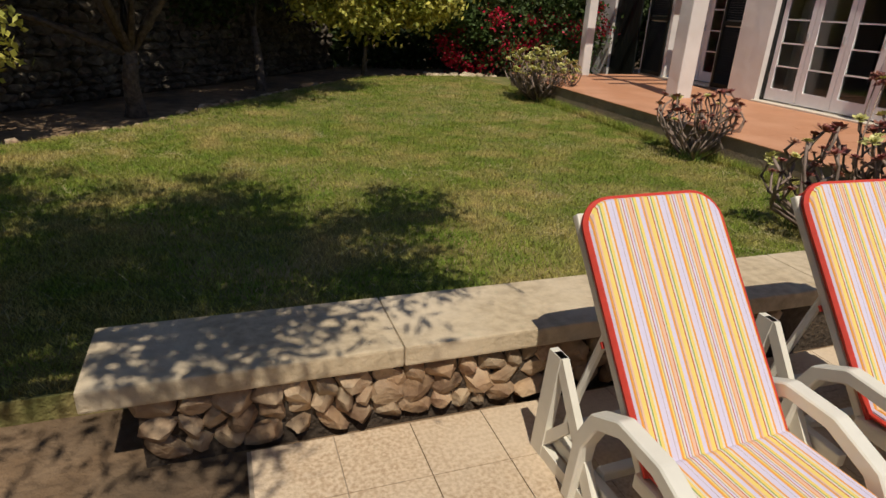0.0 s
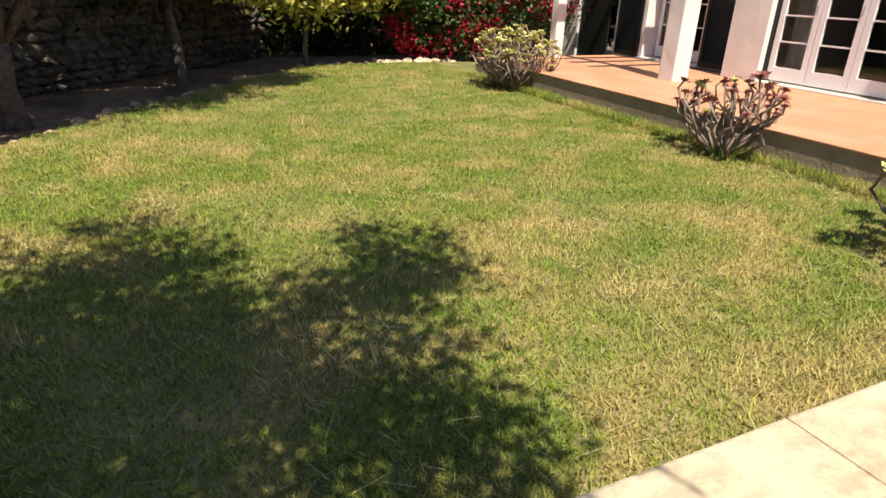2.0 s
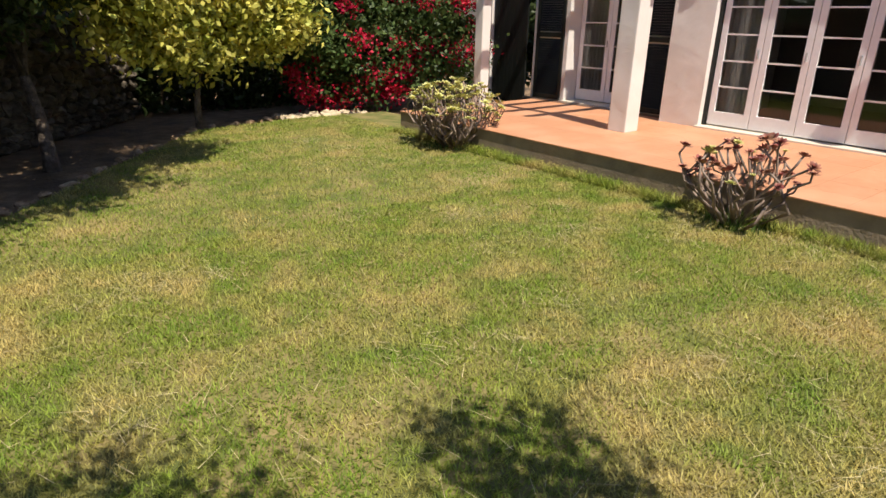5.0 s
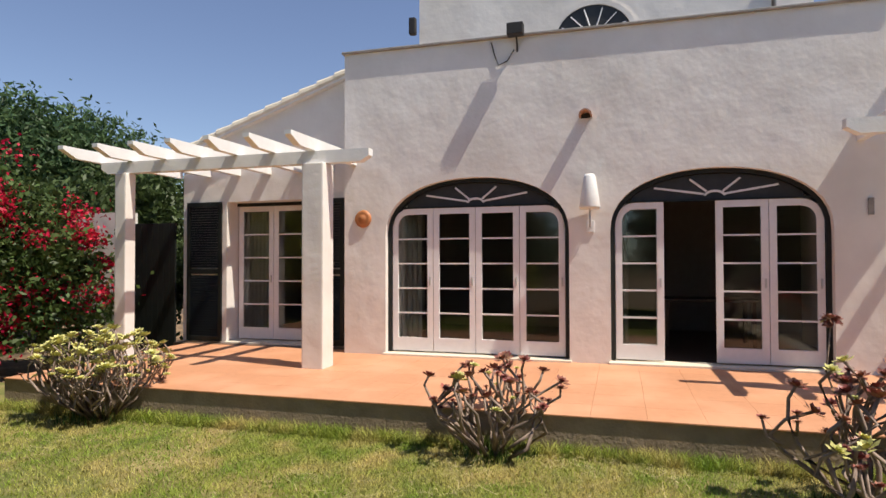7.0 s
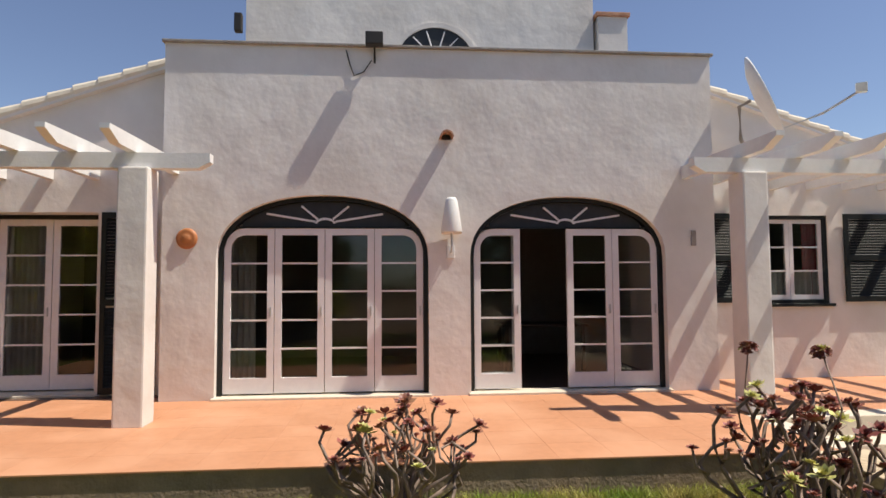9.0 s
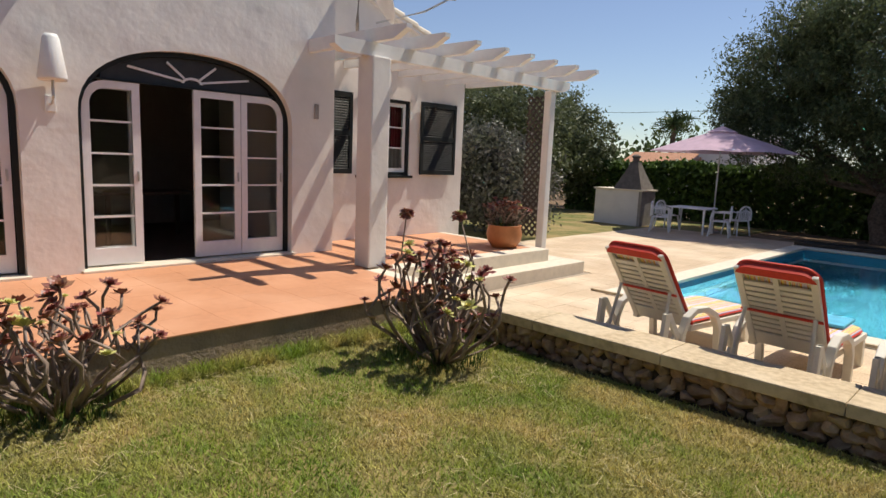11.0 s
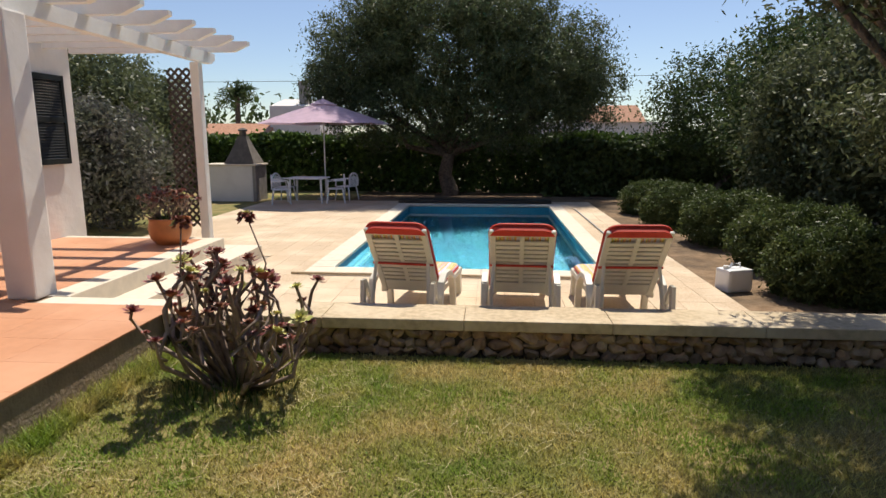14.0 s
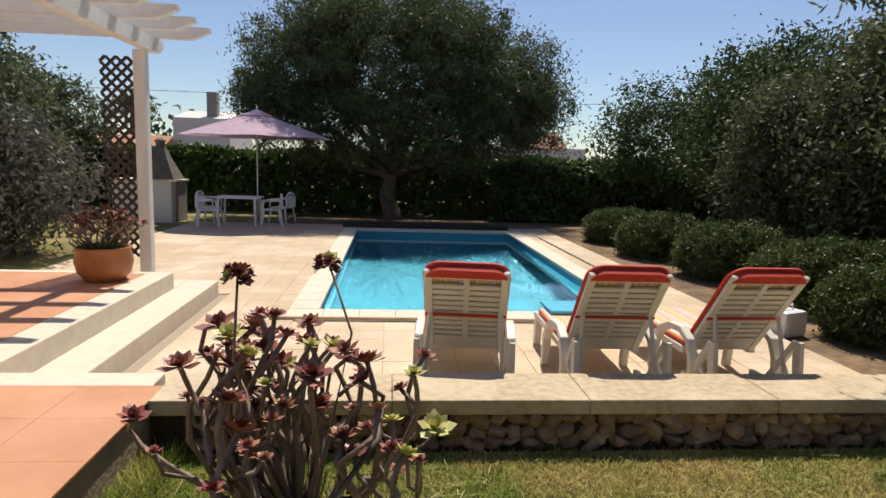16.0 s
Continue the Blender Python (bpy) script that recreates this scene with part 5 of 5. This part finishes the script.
fb = [(b[0], b[1], b[2], b[3] * 1.02, b[4] * 1.02, b[5]) for b in bl]
pts = cloud(rng, fb, 11000, 0.9, 0.15, 130)
raw_mesh("blossoms", leaves(rng, pts, 0.07, 0.055, 0.0), 4, M_BOUGF, bg, "red blossom clusters", kind="stuff")

tree("big_tree", (5.6, -13.2, -0.44), [(5.6, -13, 4.2, 3.0, 2.3, 2.1), (2.6, -13, 3.8, 2.2, 2.0, 1.7), (8.6, -13.2, 4.1, 1.8, 1.9, 1.6), (4.2, -12.6, 5.3, 2.0, 1.8, 1.2), (7.4, -12.8, 5.4, 1.7, 1.7, 1.1), (1.4, -13.2, 3.0, 1.4, 1.5, 1.4), (9.6, -13.4, 3.2, 0.9, 1.2, 1.0), (4.0, -12.9, 2.4, 2.6, 1.5, 1.4), (7.6, -13.1, 2.5, 2.2, 1.5, 1.3)], 125000, (0.09, 0.026), M_BIGTREE, "broad dark feathery tree behind the pool", r0=0.28, seed=31, hollow=0.4, lump=0.21, droop=0.6, sway=0.6, per=110)


def hedge(name, x0, x1, y0, y1, z1, n, seed, label, m=M_HEDGE):
    rng = np.random.default_rng(seed)
    h = thing(name, (0, 0, 0), label, "hedge")
    bm = bmesh.new()
    for k in range(int((x1 - x0) / 0.8)):
        x = x0 + 0.4 + 0.8 * k
        tube(bm, [(x, (y0 + y1) / 2, -0.5), (x + 0.1, (y0 + y1) / 2 + 0.1, z1 * 0.5), (x + 0.05, (y0 + y1) / 2, z1 - 0.2)], [0.04, 0.03, 0.01], 5)
    part("stem_growth", bm, M_BARK, h, kind="stuff")
    p = np.stack([rng.uniform(x0, x1, n), rng.uniform(y0, y1, n), rng.uniform(-0.44, z1, n)], 1)
    face = rng.random(n)
    p[face < 0.5, 1] = y1 + rng.normal(size=(face < 0.5).sum()) * 0.09
    tp = (face > 0.5) & (face < 0.8)
    p[tp, 2] = z1 + rng.normal(size=tp.sum()) * 0.08
    back = face > 0.86
    p[back, 1] = y0 + rng.normal(size=back.sum()) * 0.08
    p[:, 2] += 0.07 * np.sin(p[:, 0] * 1.7)
    raw_mesh("foliage", leaves(rng, p, 0.19, 0.12), 4, m, h, kind="stuff")
    return h


hedge("hedge", -8, 16.5, -15.2, -14.2, 1.45, 66000, 41, "dense clipped broad-leaved hedge behind the pool")
# darker leaves than the hedge above, to paint the tree's shade
hedge("hedge", -9, 2.5, -13.6, -13.0, 1.2, 20000, 42, "hedge with tree shade put into its dark leaf colour", M_DKLEAF)

for i, (x, y, r, h) in enumerate(((0.2, -8.3, 0.6, 0.85), (0.12, -6.1, 0.72, 0.95), (-0.1, -3.8, 0.75, 1.0), (-0.15, -1.6, 0.75, 1.0), (0.1, 0.05, 0.62, 0.9))):
    tree("juniper_bush", (x, y, -0.44), [(x, y, -0.44 + h * 0.42, r, r, h * 0.55), (x - 0.3, y + 0.3, -0.44 + h * 0.5, r * 0.7, r * 0.7, h * 0.5), (x + 0.25, y - 0.2, -0.44 + h * 0.4, r * 0.7, r * 0.7, h * 0.5)], 24000, (0.045, 0.015), M_JUNI, "low spreading juniper bush on dry soil", "bush", r0=0.04, seed=50 + i, hollow=0.75, lump=0.05, droop=-0.4)
tree("grey_bush", (12.2, -4.6, -0.44), [(12.2, -4.6, 0.8, 1.4, 1.2, 1.25), (13.3, -5.2, 0.9, 1.1, 1.0, 1.2), (12.4, -4.2, 1.5, 0.8, 0.8, 0.7)], 20000, (0.085, 0.033), M_GREYLEAF, "loose grey-green flowering bush", "bush", r0=0.05, seed=61, hollow=0.4)
bt = [
    ((16.0, -9.5), [(16, -9.5, 2.1, 2.2, 2.0, 2.2), (18.5, -10.5, 2.4, 2.2, 2.0, 2.2)], 20000),
    ((16.5, -14.5), [(16.2, -14, 2.0, 1.5, 1.4, 1.8), (18.0, -15.5, 2.2, 1.6, 1.6, 2.0)], 14000),
    ((22.0, -20.0), [(22, -20, 3.0, 2.6, 2.3, 2.8), (24.5, -21, 2.4, 2.2, 2.0, 2.4)], 12000),
    ((-3.4, -8.0), [(-3.4, -8, 2.4, 2.0, 2.2, 2.2), (-4.5, -5.5, 2.3, 1.8, 1.9, 2.2)], 42000),
    ((-2.6, -3.4), [(-2.6, -3.4, 1.9, 1.3, 1.7, 2.1), (-3.2, -1.0, 2.0, 1.4, 1.4, 2.2), (-2.0, -5.4, 1.6, 1.0, 1.2, 1.6)], 64000),
    ((-2.5, -12.5), [(-2.5, -12.5, 2.1, 2.0, 1.6, 1.9), (-6, -13, 2.7, 2.4, 2.0, 2.3)], 26000),
]
for i, (b, blobs, n) in enumerate(bt):
    tree("garden_tree", (*b, -0.44), blobs, n, (0.09, 0.036) if i > 2 else (0.12, 0.045), M_DKLEAF if i in (3, 5) else M_OLIVE, "rounded green tree beyond the terrace", r0=0.12, seed=70 + i, hollow=0.45, lump=0.2)
# trees behind the far corner of the lawn
for i, (x, y, r, z, m) in enumerate(((16.6, 20.5, 2.0, 4.3, M_PINE), (14.4, 20.8, 1.8, 4.5, M_PINE), (8.7, 20, 1.6, 3.0, M_PINE), (11.3, 20, 1.7, 2.2, M_DKLEAF), (5.5, 19, 2.0, 2.6, M_DKLEAF), (2.0, 17.5, 2.0, 2.6, M_DKLEAF), (-2, 15, 2.2, 2.8, M_DKLEAF), (12.3, 17.5, 1.6, 1.8, M_DKLEAF), (-5.5, 11, 2.2, 2.6, M_DKLEAF), (18.5, 21, 1.8, 3.4, M_DKLEAF))):
    tree("garden_tree", (x, y, -0.44), [(x, y, z, r, r * 0.9, r * 0.8), (x + 0.9, y + 0.6, z - 0.7, r * 0.7, r * 0.7, r * 0.7), (x - 1.1, y, z - 0.9, r * 0.7, r * 0.7, r * 0.7)], 11000, (0.16, 0.05), m, "leafy green tree behind the garden corner", r0=0.12, seed=90 + i, hollow=0.4, lump=0.25)


def norfolk(at, h, seed):
    rng = np.random.default_rng(seed)
    t = thing("conifer_tree", at, "tall tiered conifer with flat whorled branches", "tree")
    bm = bmesh.new()
    tube(bm, [(0, 0, -0.1), (0, 0, h * 0.6), (0, 0, h)], [0.14, 0.07, 0.015], 7)
    pts = []
    tiers = 13
    for k in range(tiers):
        z = h * (0.18 + 0.8 * k / tiers)
        r = 1.5 * (1 - k / tiers) ** 0.8 + 0.15
        for j in range(6):
            a = j * math.pi / 3 + k * 0.5 + rng.uniform(-0.2, 0.2)
            e = Vector((r * math.cos(a), r * math.sin(a), z + 0.12 * r))
            tube(bm, [(0, 0, z), (e.x * 0.5, e.y * 0.5, z), e], [0.025, 0.018, 0.008], 4)
            for u in np.linspace(0.25, 1.05, 40):
                pts.append((e.x * u + rng.normal() * 0.06, e.y * u + rng.normal() * 0.06, z + 0.12 * r * u * u + abs(rng.normal()) * 0.07))
    part("trunk", bm, M_BARK, t, "brown trunk and limbs", smooth=True)
    raw_mesh("crown", leaves(rng, np.array(pts), 0.16, 0.05), 4, M_PINE, t, kind="stuff")


norfolk((13.2, 24.0, -0.44), 8.9, 5)
norfolk((15.3, 24.5, -0.44), 7.1, 6)

hedge("hedge", 2.6, 11.0, 16.4, 17.0, 1.7, 22000, 43, "dark leafy hedge behind the flowering bushes", M_DKLEAF)
tree("garden_tree", (11.9, 14.6, -0.44), [(11.9, 14.4, 1.6, 1.1, 1.0, 1.6), (12.6, 15.4, 2.0, 1.2, 1.0, 1.4)], 12000, (0.12, 0.05), M_DKLEAF, "green tree behind the garden gate", r0=0.08, seed=88)
tree("border_shrub", (-1.1, 8.0, -0.44), [(-1.25, 8.0, 0.8, 0.32, 0.3, 0.45)], 1200, (0.08, 0.04), M_YELLOW, "small yellow-green shrub in the border", "bush", r0=0.03, seed=89)

# ---- neighbours' houses beyond the hedge, palm, wire ----
nh = thing("neighbour_house", (0, 0, 0), "white neighbour house with orange clay roof and a chimney", "house")
part("wall", prism(bmesh.new(), [(-38, -0.5), (-32, -0.5), (-32, 3.5), (-35, 4.1), (-38, 3.5)], 15.3, 18.6), M_WALL, nh)
part("wall", boxed(18.6, 23, -34, -31.2, -0.5, 1.7), M_WALL, nh, "low white wing")
part("roof", prism(bmesh.new(), [(-34.3, 1.7), (-30.9, 1.7), (-32.6, 2.4)], 18.4, 23.3), M_ROOF, nh, "orange clay roof")
part("chimney", boxed(16.2, 16.8, -33.2, -32.6, 3.3, 5.1), M_GREY, nh, "grey chimney")
nh2 = thing("neighbour_house", (0, 0, 0), "low white neighbour house with a long clay roof", "house")
part("wall", boxed(-6.4, 2.4, -37, -31.5, -0.5, 2.45), M_WALL, nh2)
part("roof", prism(bmesh.new(), [(-37.4, 2.45), (-31.3, 2.45), (-34, 3.55)], -5.2, -1.9), M_ROOF, nh2, "clay tile roof")
pm = thing("palm_tree", (24.0, -40, -0.44), "distant palm tree with a rounded fan crown", "palm tree")
part("trunk", tube(bmesh.new(), [(0, 0, 0), (0.1, 0, 3), (0, 0, 5.2)], [0.3, 0.22, 0.2], 8), M_BARK, pm)
rng = np.random.default_rng(8)
fr = []
for k in range(70):
    a, e = rng.uniform(0, 6.28), rng.uniform(-0.4, 1.3)
    d = np.array([math.cos(a) * math.cos(e), math.sin(a) * math.cos(e), math.sin(e)])
    for u in np.linspace(0.3, 1.7, 8):
        c = np.array([0, 0, 5.2]) + d * u - np.array([0, 0, 0.22 * u * u])
        fr.append(c)
raw_mesh("fronds", leaves(rng, np.array(fr), 0.75, 0.12, 0.3), 4, M_DKLEAF, pm, kind="stuff")
tagged(part("overhead_wire", tube(bmesh.new(), [(-30, -40, 7.0), (-8, -40, 6.0), (10, -40, 5.75), (28, -40, 5.75), (45, -40, 6.4)], 0.02, 4), M_DARK), "thin overhead wire across the sky", "wire")
rng = np.random.default_rng(99)
fw = thing("far_woods", (0, 0, 0), "distant band of green trees round the garden", "trees")
p = []
for k in range(150):
    a = rng.uniform(0, 2 * math.pi)
    r = rng.uniform(46, 75)
    hgt = rng.uniform(1.5, 3.6)
    c = np.array([5 + r * math.cos(a), r * math.sin(a), hgt * 0.6])
    p.append(c + rng.normal(size=(170, 3)) * np.array([2.6, 2.6, hgt * 0.45]))
raw_mesh("foliage", leaves(rng, np.concatenate(p), 0.75, 0.45), 4, M_DKLEAF, fw, kind="stuff")

# ---- dry stone boundary wall beside the border (in joined stones) ----
rng = np.random.default_rng(3)
ROCKS = [rock_mesh(rng, i) for i in range(10)]
wb = thing("wall_boundary", (0, 0, 0), "dry stone boundary wall in deep shade", "stone wall")
wb["kind"] = "structure"
A, B = Vector((-3.2, 8.6, 0)), Vector((3.9, 16.2, 0))
u = (B - A).normalized()
nn = Vector((u.y, -u.x, 0))
cb = bmesh.new()
c4 = [A - nn * 0.0, B - nn * 0.0, B - nn * 0.5, A - nn * 0.5]
lo = [cb.verts.new((c.x, c.y, -0.5)) for c in c4]
hi = [cb.verts.new((c.x, c.y, 1.25)) for c in c4]
cb.faces.new(hi)
for i in range(4):
    cb.faces.new((lo[i], lo[(i + 1) % 4], hi[(i + 1) % 4], hi[i]))
part("core", cb, M_MORTAR, wb)


def joined_rocks(name, spots, parent, label="", material=M_STONE):
    """Many stones in one mesh: spots are (place, scale xyz, turn)."""
    V, F, off = [], [], 0
    data = []
    for me in ROCKS:
        v = np.empty(len(me.vertices) * 3)
        me.vertices.foreach_get("co", v)
        data.append((v.reshape(-1, 3), np.array([tuple(p.vertices) for p in me.polygons])))
    for i, (pl, sc, rz) in enumerate(spots):
        v, f = data[i % len(data)]
        m = np.array(Matrix.LocRotScale(pl, Euler((0, 0, rz)), sc))
        w = v @ m[:3, :3].T + m[:3, 3]
        V.append(w[f])
    return raw_mesh(name, np.concatenate(V), 3, material, parent, label, "stuff")


spots = []
L = (B - A).length
z = -0.42
while z < 1.3:
    s = 0.0
    h = rng.uniform(0.11, 0.2)
    while s < L:
        w = rng.uniform(0.16, 0.34)
        c = A + u * (s + w / 2) + nn * 0.02
        spots.append(((c.x, c.y, z + h / 2), (w * 1.45, 0.26, h * 1.5), math.atan2(u.y, u.x)))
        s += w
    z += h
# the wall's deep shade is partly in this dark stone colour
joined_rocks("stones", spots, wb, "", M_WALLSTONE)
# stones edging the border
spots = []
edge = [(7.5, 14.35), (6.4, 14.75), (5.4, 14.3), (4.3, 13.85), (3.2, 12.6), (2.3, 11.5), (1.2, 10.05), (0.2, 8.65), (-0.8, 7.85), (-2.0, 7.3)]
eb = thing("border_stones", (0, 0, 0), "loose pale stones edging the planted border", "stones")
for (x0, y0), (x1, y1) in zip(edge, edge[1:]):
    n = int(math.hypot(x1 - x0, y1 - y0) / 0.13)
    for k in range(n):
        f = (k + rng.random()) / n
        w = rng.uniform(0.08, 0.24)
        spots.append(((x0 + (x1 - x0) * f + rng.normal() * 0.05, y0 + (y1 - y0) * f + rng.normal() * 0.12, -0.38 + w * 0.15), (w, w * 0.8, w * 0.55), rng.uniform(0, 6)))
joined_rocks("stones", spots, eb)
spots = []
for k in range(60):
    w = rng.uniform(0.10, 0.30)
    spots.append(((rng.uniform(6.0, 7.7), rng.uniform(13.95, 14.5), -0.36 + w * 0.12), (w, w * 0.8, w * 0.5), rng.uniform(0, 6)))
pe = thing("rockery", (0, 0, 0), "low heap of pale stones at the lawn's far corner", "stones")
joined_rocks("stones", spots, pe, "", M_CAP)

# low wall's stones, both faces, one by one
def laid(y, side, x0, x1, z0, z1, seed):
    rng = np.random.default_rng(seed)
    z = z0
    while z < z1 - 0.03:
        h = min(rng.uniform(0.05, 0.10), z1 - z)
        x = x0
        while x < x1:
            w = rng.uniform(0.07, 0.17)
            hh = h * rng.uniform(0.9, 1.35)
            o = new("stone", ROCKS[int(rng.integers(0, len(ROCKS)))])
            o.parent = wall_low
            o.matrix_basis = Matrix.LocRotScale((x + w / 2, y + side * rng.uniform(-0.012, 0.012), min(z + h / 2 + rng.normal() * 0.008, z1 - hh * 0.45)), Euler((rng.normal() * 0.15, rng.normal() * 0.35 + (0 if rng.random() < 0.5 else math.pi), rng.normal() * 0.2)), (w * 1.5, 0.17, hh * 1.6))
            x += w
        z += h


laid(2.285, -1, 0.98, 4.1, TERR, -0.095, 7)
laid(2.605, 1, 0.98, 6.7, LAWN - 0.01, -0.095, 8)

# terrace tiles
rng = np.random.default_rng(17)
T = 0.335
cache = {}
late = []
ix = 0
x = 1.375
while x < 10.88:
    y = 2.19
    while y > -10.6:
        x1, y0 = min(x + T, 10.89), max(y - T, -10.59)
        cx, cy = (x + x1) / 2, (y0 + y) / 2
        inside_pool = PX0 - 0.33 - 0.02 < cx < PX1 + 0.33 + 0.02 and PY0 - 0.33 - 0.02 < cy < PY1 + 0.35 + 0.02
        under_porch = cx > 7.84 and cy > -1.76
        if not inside_pool and not under_porch:
            key = (round(x1 - x, 3), round(y - y0, 3))
            if cy > 0.35 and cx < 7.0 and key == (round(T, 3), round(T, 3)):
                if key not in cache:
                    me = bpy.data.meshes.new("tile")
                    bm = boxed(-(x1 - x) / 2 + 0.0025, (x1 - x) / 2 - 0.0025, -(y - y0) / 2 + 0.0025, (y - y0) / 2 - 0.0025, -0.02, 0.0)
                    bm.to_mesh(me)
                    bm.free()
                    me.materials.append(M_PAVE)
                    cache[key] = me
                o = new("tile", cache[key])
                o.parent = terrace
                o.location = (cx, cy, TERR + rng.uniform(-0.001, 0.001))
            else:
                late.append((x + 0.002, x1 - 0.002, y0 + 0.002, y - 0.002))
        y -= T
    x += T
bm = bmesh.new()
for a, b, c, e in late:
    box(bm, a, b, c, e, TERR - 0.02, TERR)
part("tiles", bm, M_PAVE, terrace, "cream washed aggregate tiles", kind="stuff")

# porch tiles
def porch_tiles(parent, x0, x1, y0, y1, nx, ny):
    w, h = (x1 - x0) / nx, (y1 - y0) / ny
    me = bpy.data.meshes.new("tile")
    bm = boxed(-w / 2 + 0.001, w / 2 - 0.001, -h / 2 + 0.001, h / 2 - 0.001, -0.012, 0.0)
    bm.to_mesh(me)
    bm.free()
    me.materials.append(M_TILE)
    for i in range(nx):
        for j in range(ny):
            o = new("tile", me)
            o.parent = parent
            o.location = (x0 + w * (i + 0.5), y0 + h * (j + 0.5), 0.0)


porch_tiles(porch, 7.05, XF - 0.002, 2.44, 11.94, 6, 20)
porch_tiles(porch, XF, XL - 0.002, 8.96, 11.94, 1, 6)
porch_tiles(porch2, 8.525, 10.725, -1.12, 1.885, 5, 6)
porch_tiles(porch2, 8.525, XF - 0.002, 1.89, 2.438, 3, 1)

# ---- grass ----
def inside(px, py, poly):
    r = np.zeros(len(px), bool)
    n = len(poly)
    for i in range(n):
        (x0, y0), (x1, y1) = poly[i], poly[(i + 1) % n]
        c = (y0 > py) != (y1 > py)
        with np.errstate(divide="ignore", invalid="ignore"):
            r ^= c & (px < (x1 - x0) * (py - y0) / (y1 - y0) + x0)
    return r


def grass(name, x0, x1, y0, y1, n, z, seed, poly=None, length=0.036):
    rng = np.random.default_rng(seed)
    px, py = rng.uniform(x0, x1, n), rng.uniform(y0, y1, n)
    if poly:
        k = inside(px, py, poly)
        px, py = px[k], py[k]
    # thinner where the turf is worn
    worn = np.sin(px * 1.9 + 1.3 * np.sin(py * 1.1)) * np.sin(py * 1.6 + 1.7 * np.sin(px * 0.8))
    k = rng.random(len(px)) > 0.45 * np.clip(worn, 0, 1)
    px, py = px[k], py[k]
    m = len(px)
    b = np.stack([px, py, np.full(m, z - 0.004)], 1)
    a = rng.uniform(0, 2 * np.pi, m)
    ln = length * rng.uniform(0.4, 1.25, m)
    lean = rng.uniform(0.3, 1.7, m)
    tip = b + np.stack([np.cos(a) * ln * lean, np.sin(a) * ln * lean, ln], 1)
    w = np.stack([-np.sin(a), np.cos(a), np.zeros(m)], 1) * rng.uniform(0.003, 0.0055, (m, 1))
    return raw_mesh(name, np.stack([b - w, b + w, tip], 1), 3, M_BLADE, None, "", "stuff")


tagged(grass("grass", -3.4, 7.1, 2.72, 14.6, 480000, LAWN, 1, lawn_outline), "short lawn grass blades with dry patches", "grass")
tagged(grass("grass", -2.0, 7.0, 2.72, 8.5, 260000, LAWN, 2, lawn_outline, 0.034), "short lawn grass blades", "grass")
tagged(grass("grass", 6.86, 7.09, 2.75, 11.9, 16000, LAWN, 4, None, 0.11), "longer grass along the porch edge", "grass")


# dry straw strands and fallen bits on the turf
def straw(name, count, seed, label):
    rng = np.random.default_rng(seed)
    hubs = rng.uniform((-1.5, 2.9), (6.9, 12.0), (70, 2))
    k = rng.integers(0, 70, count)
    loose = rng.random(count) < 0.45
    xy = np.where(loose[:, None], rng.uniform((-2.0, 2.8), (6.95, 12.5), (count, 2)), hubs[k] + rng.normal(size=(count, 2)) * 0.16)
    ok = inside(xy[:, 0], xy[:, 1], lawn_outline)
    xy = xy[ok]
    m = len(xy)
    a = rng.uniform(0, np.pi, m)
    ln = rng.uniform(0.015, 0.085, m)
    d = np.stack([np.cos(a) * ln, np.sin(a) * ln, rng.uniform(-0.006, 0.012, m)], 1)
    c = np.stack([xy[:, 0], xy[:, 1], np.full(m, LAWN + 0.034) + rng.uniform(-0.008, 0.008, m)], 1)
    w = np.stack([-np.sin(a), np.cos(a), np.zeros(m)], 1) * rng.uniform(0.0010, 0.0022, (m, 1))
    return tagged(raw_mesh(name, np.stack([c - d - w, c + d - w * 0.4, c + d + w * 0.4, c - d + w], 1), 4, M_STRAW, None, "", "stuff"), label, "straw")


straw("dry_straw", 5000, 6, "pale dry straw strands lying in the lawn")
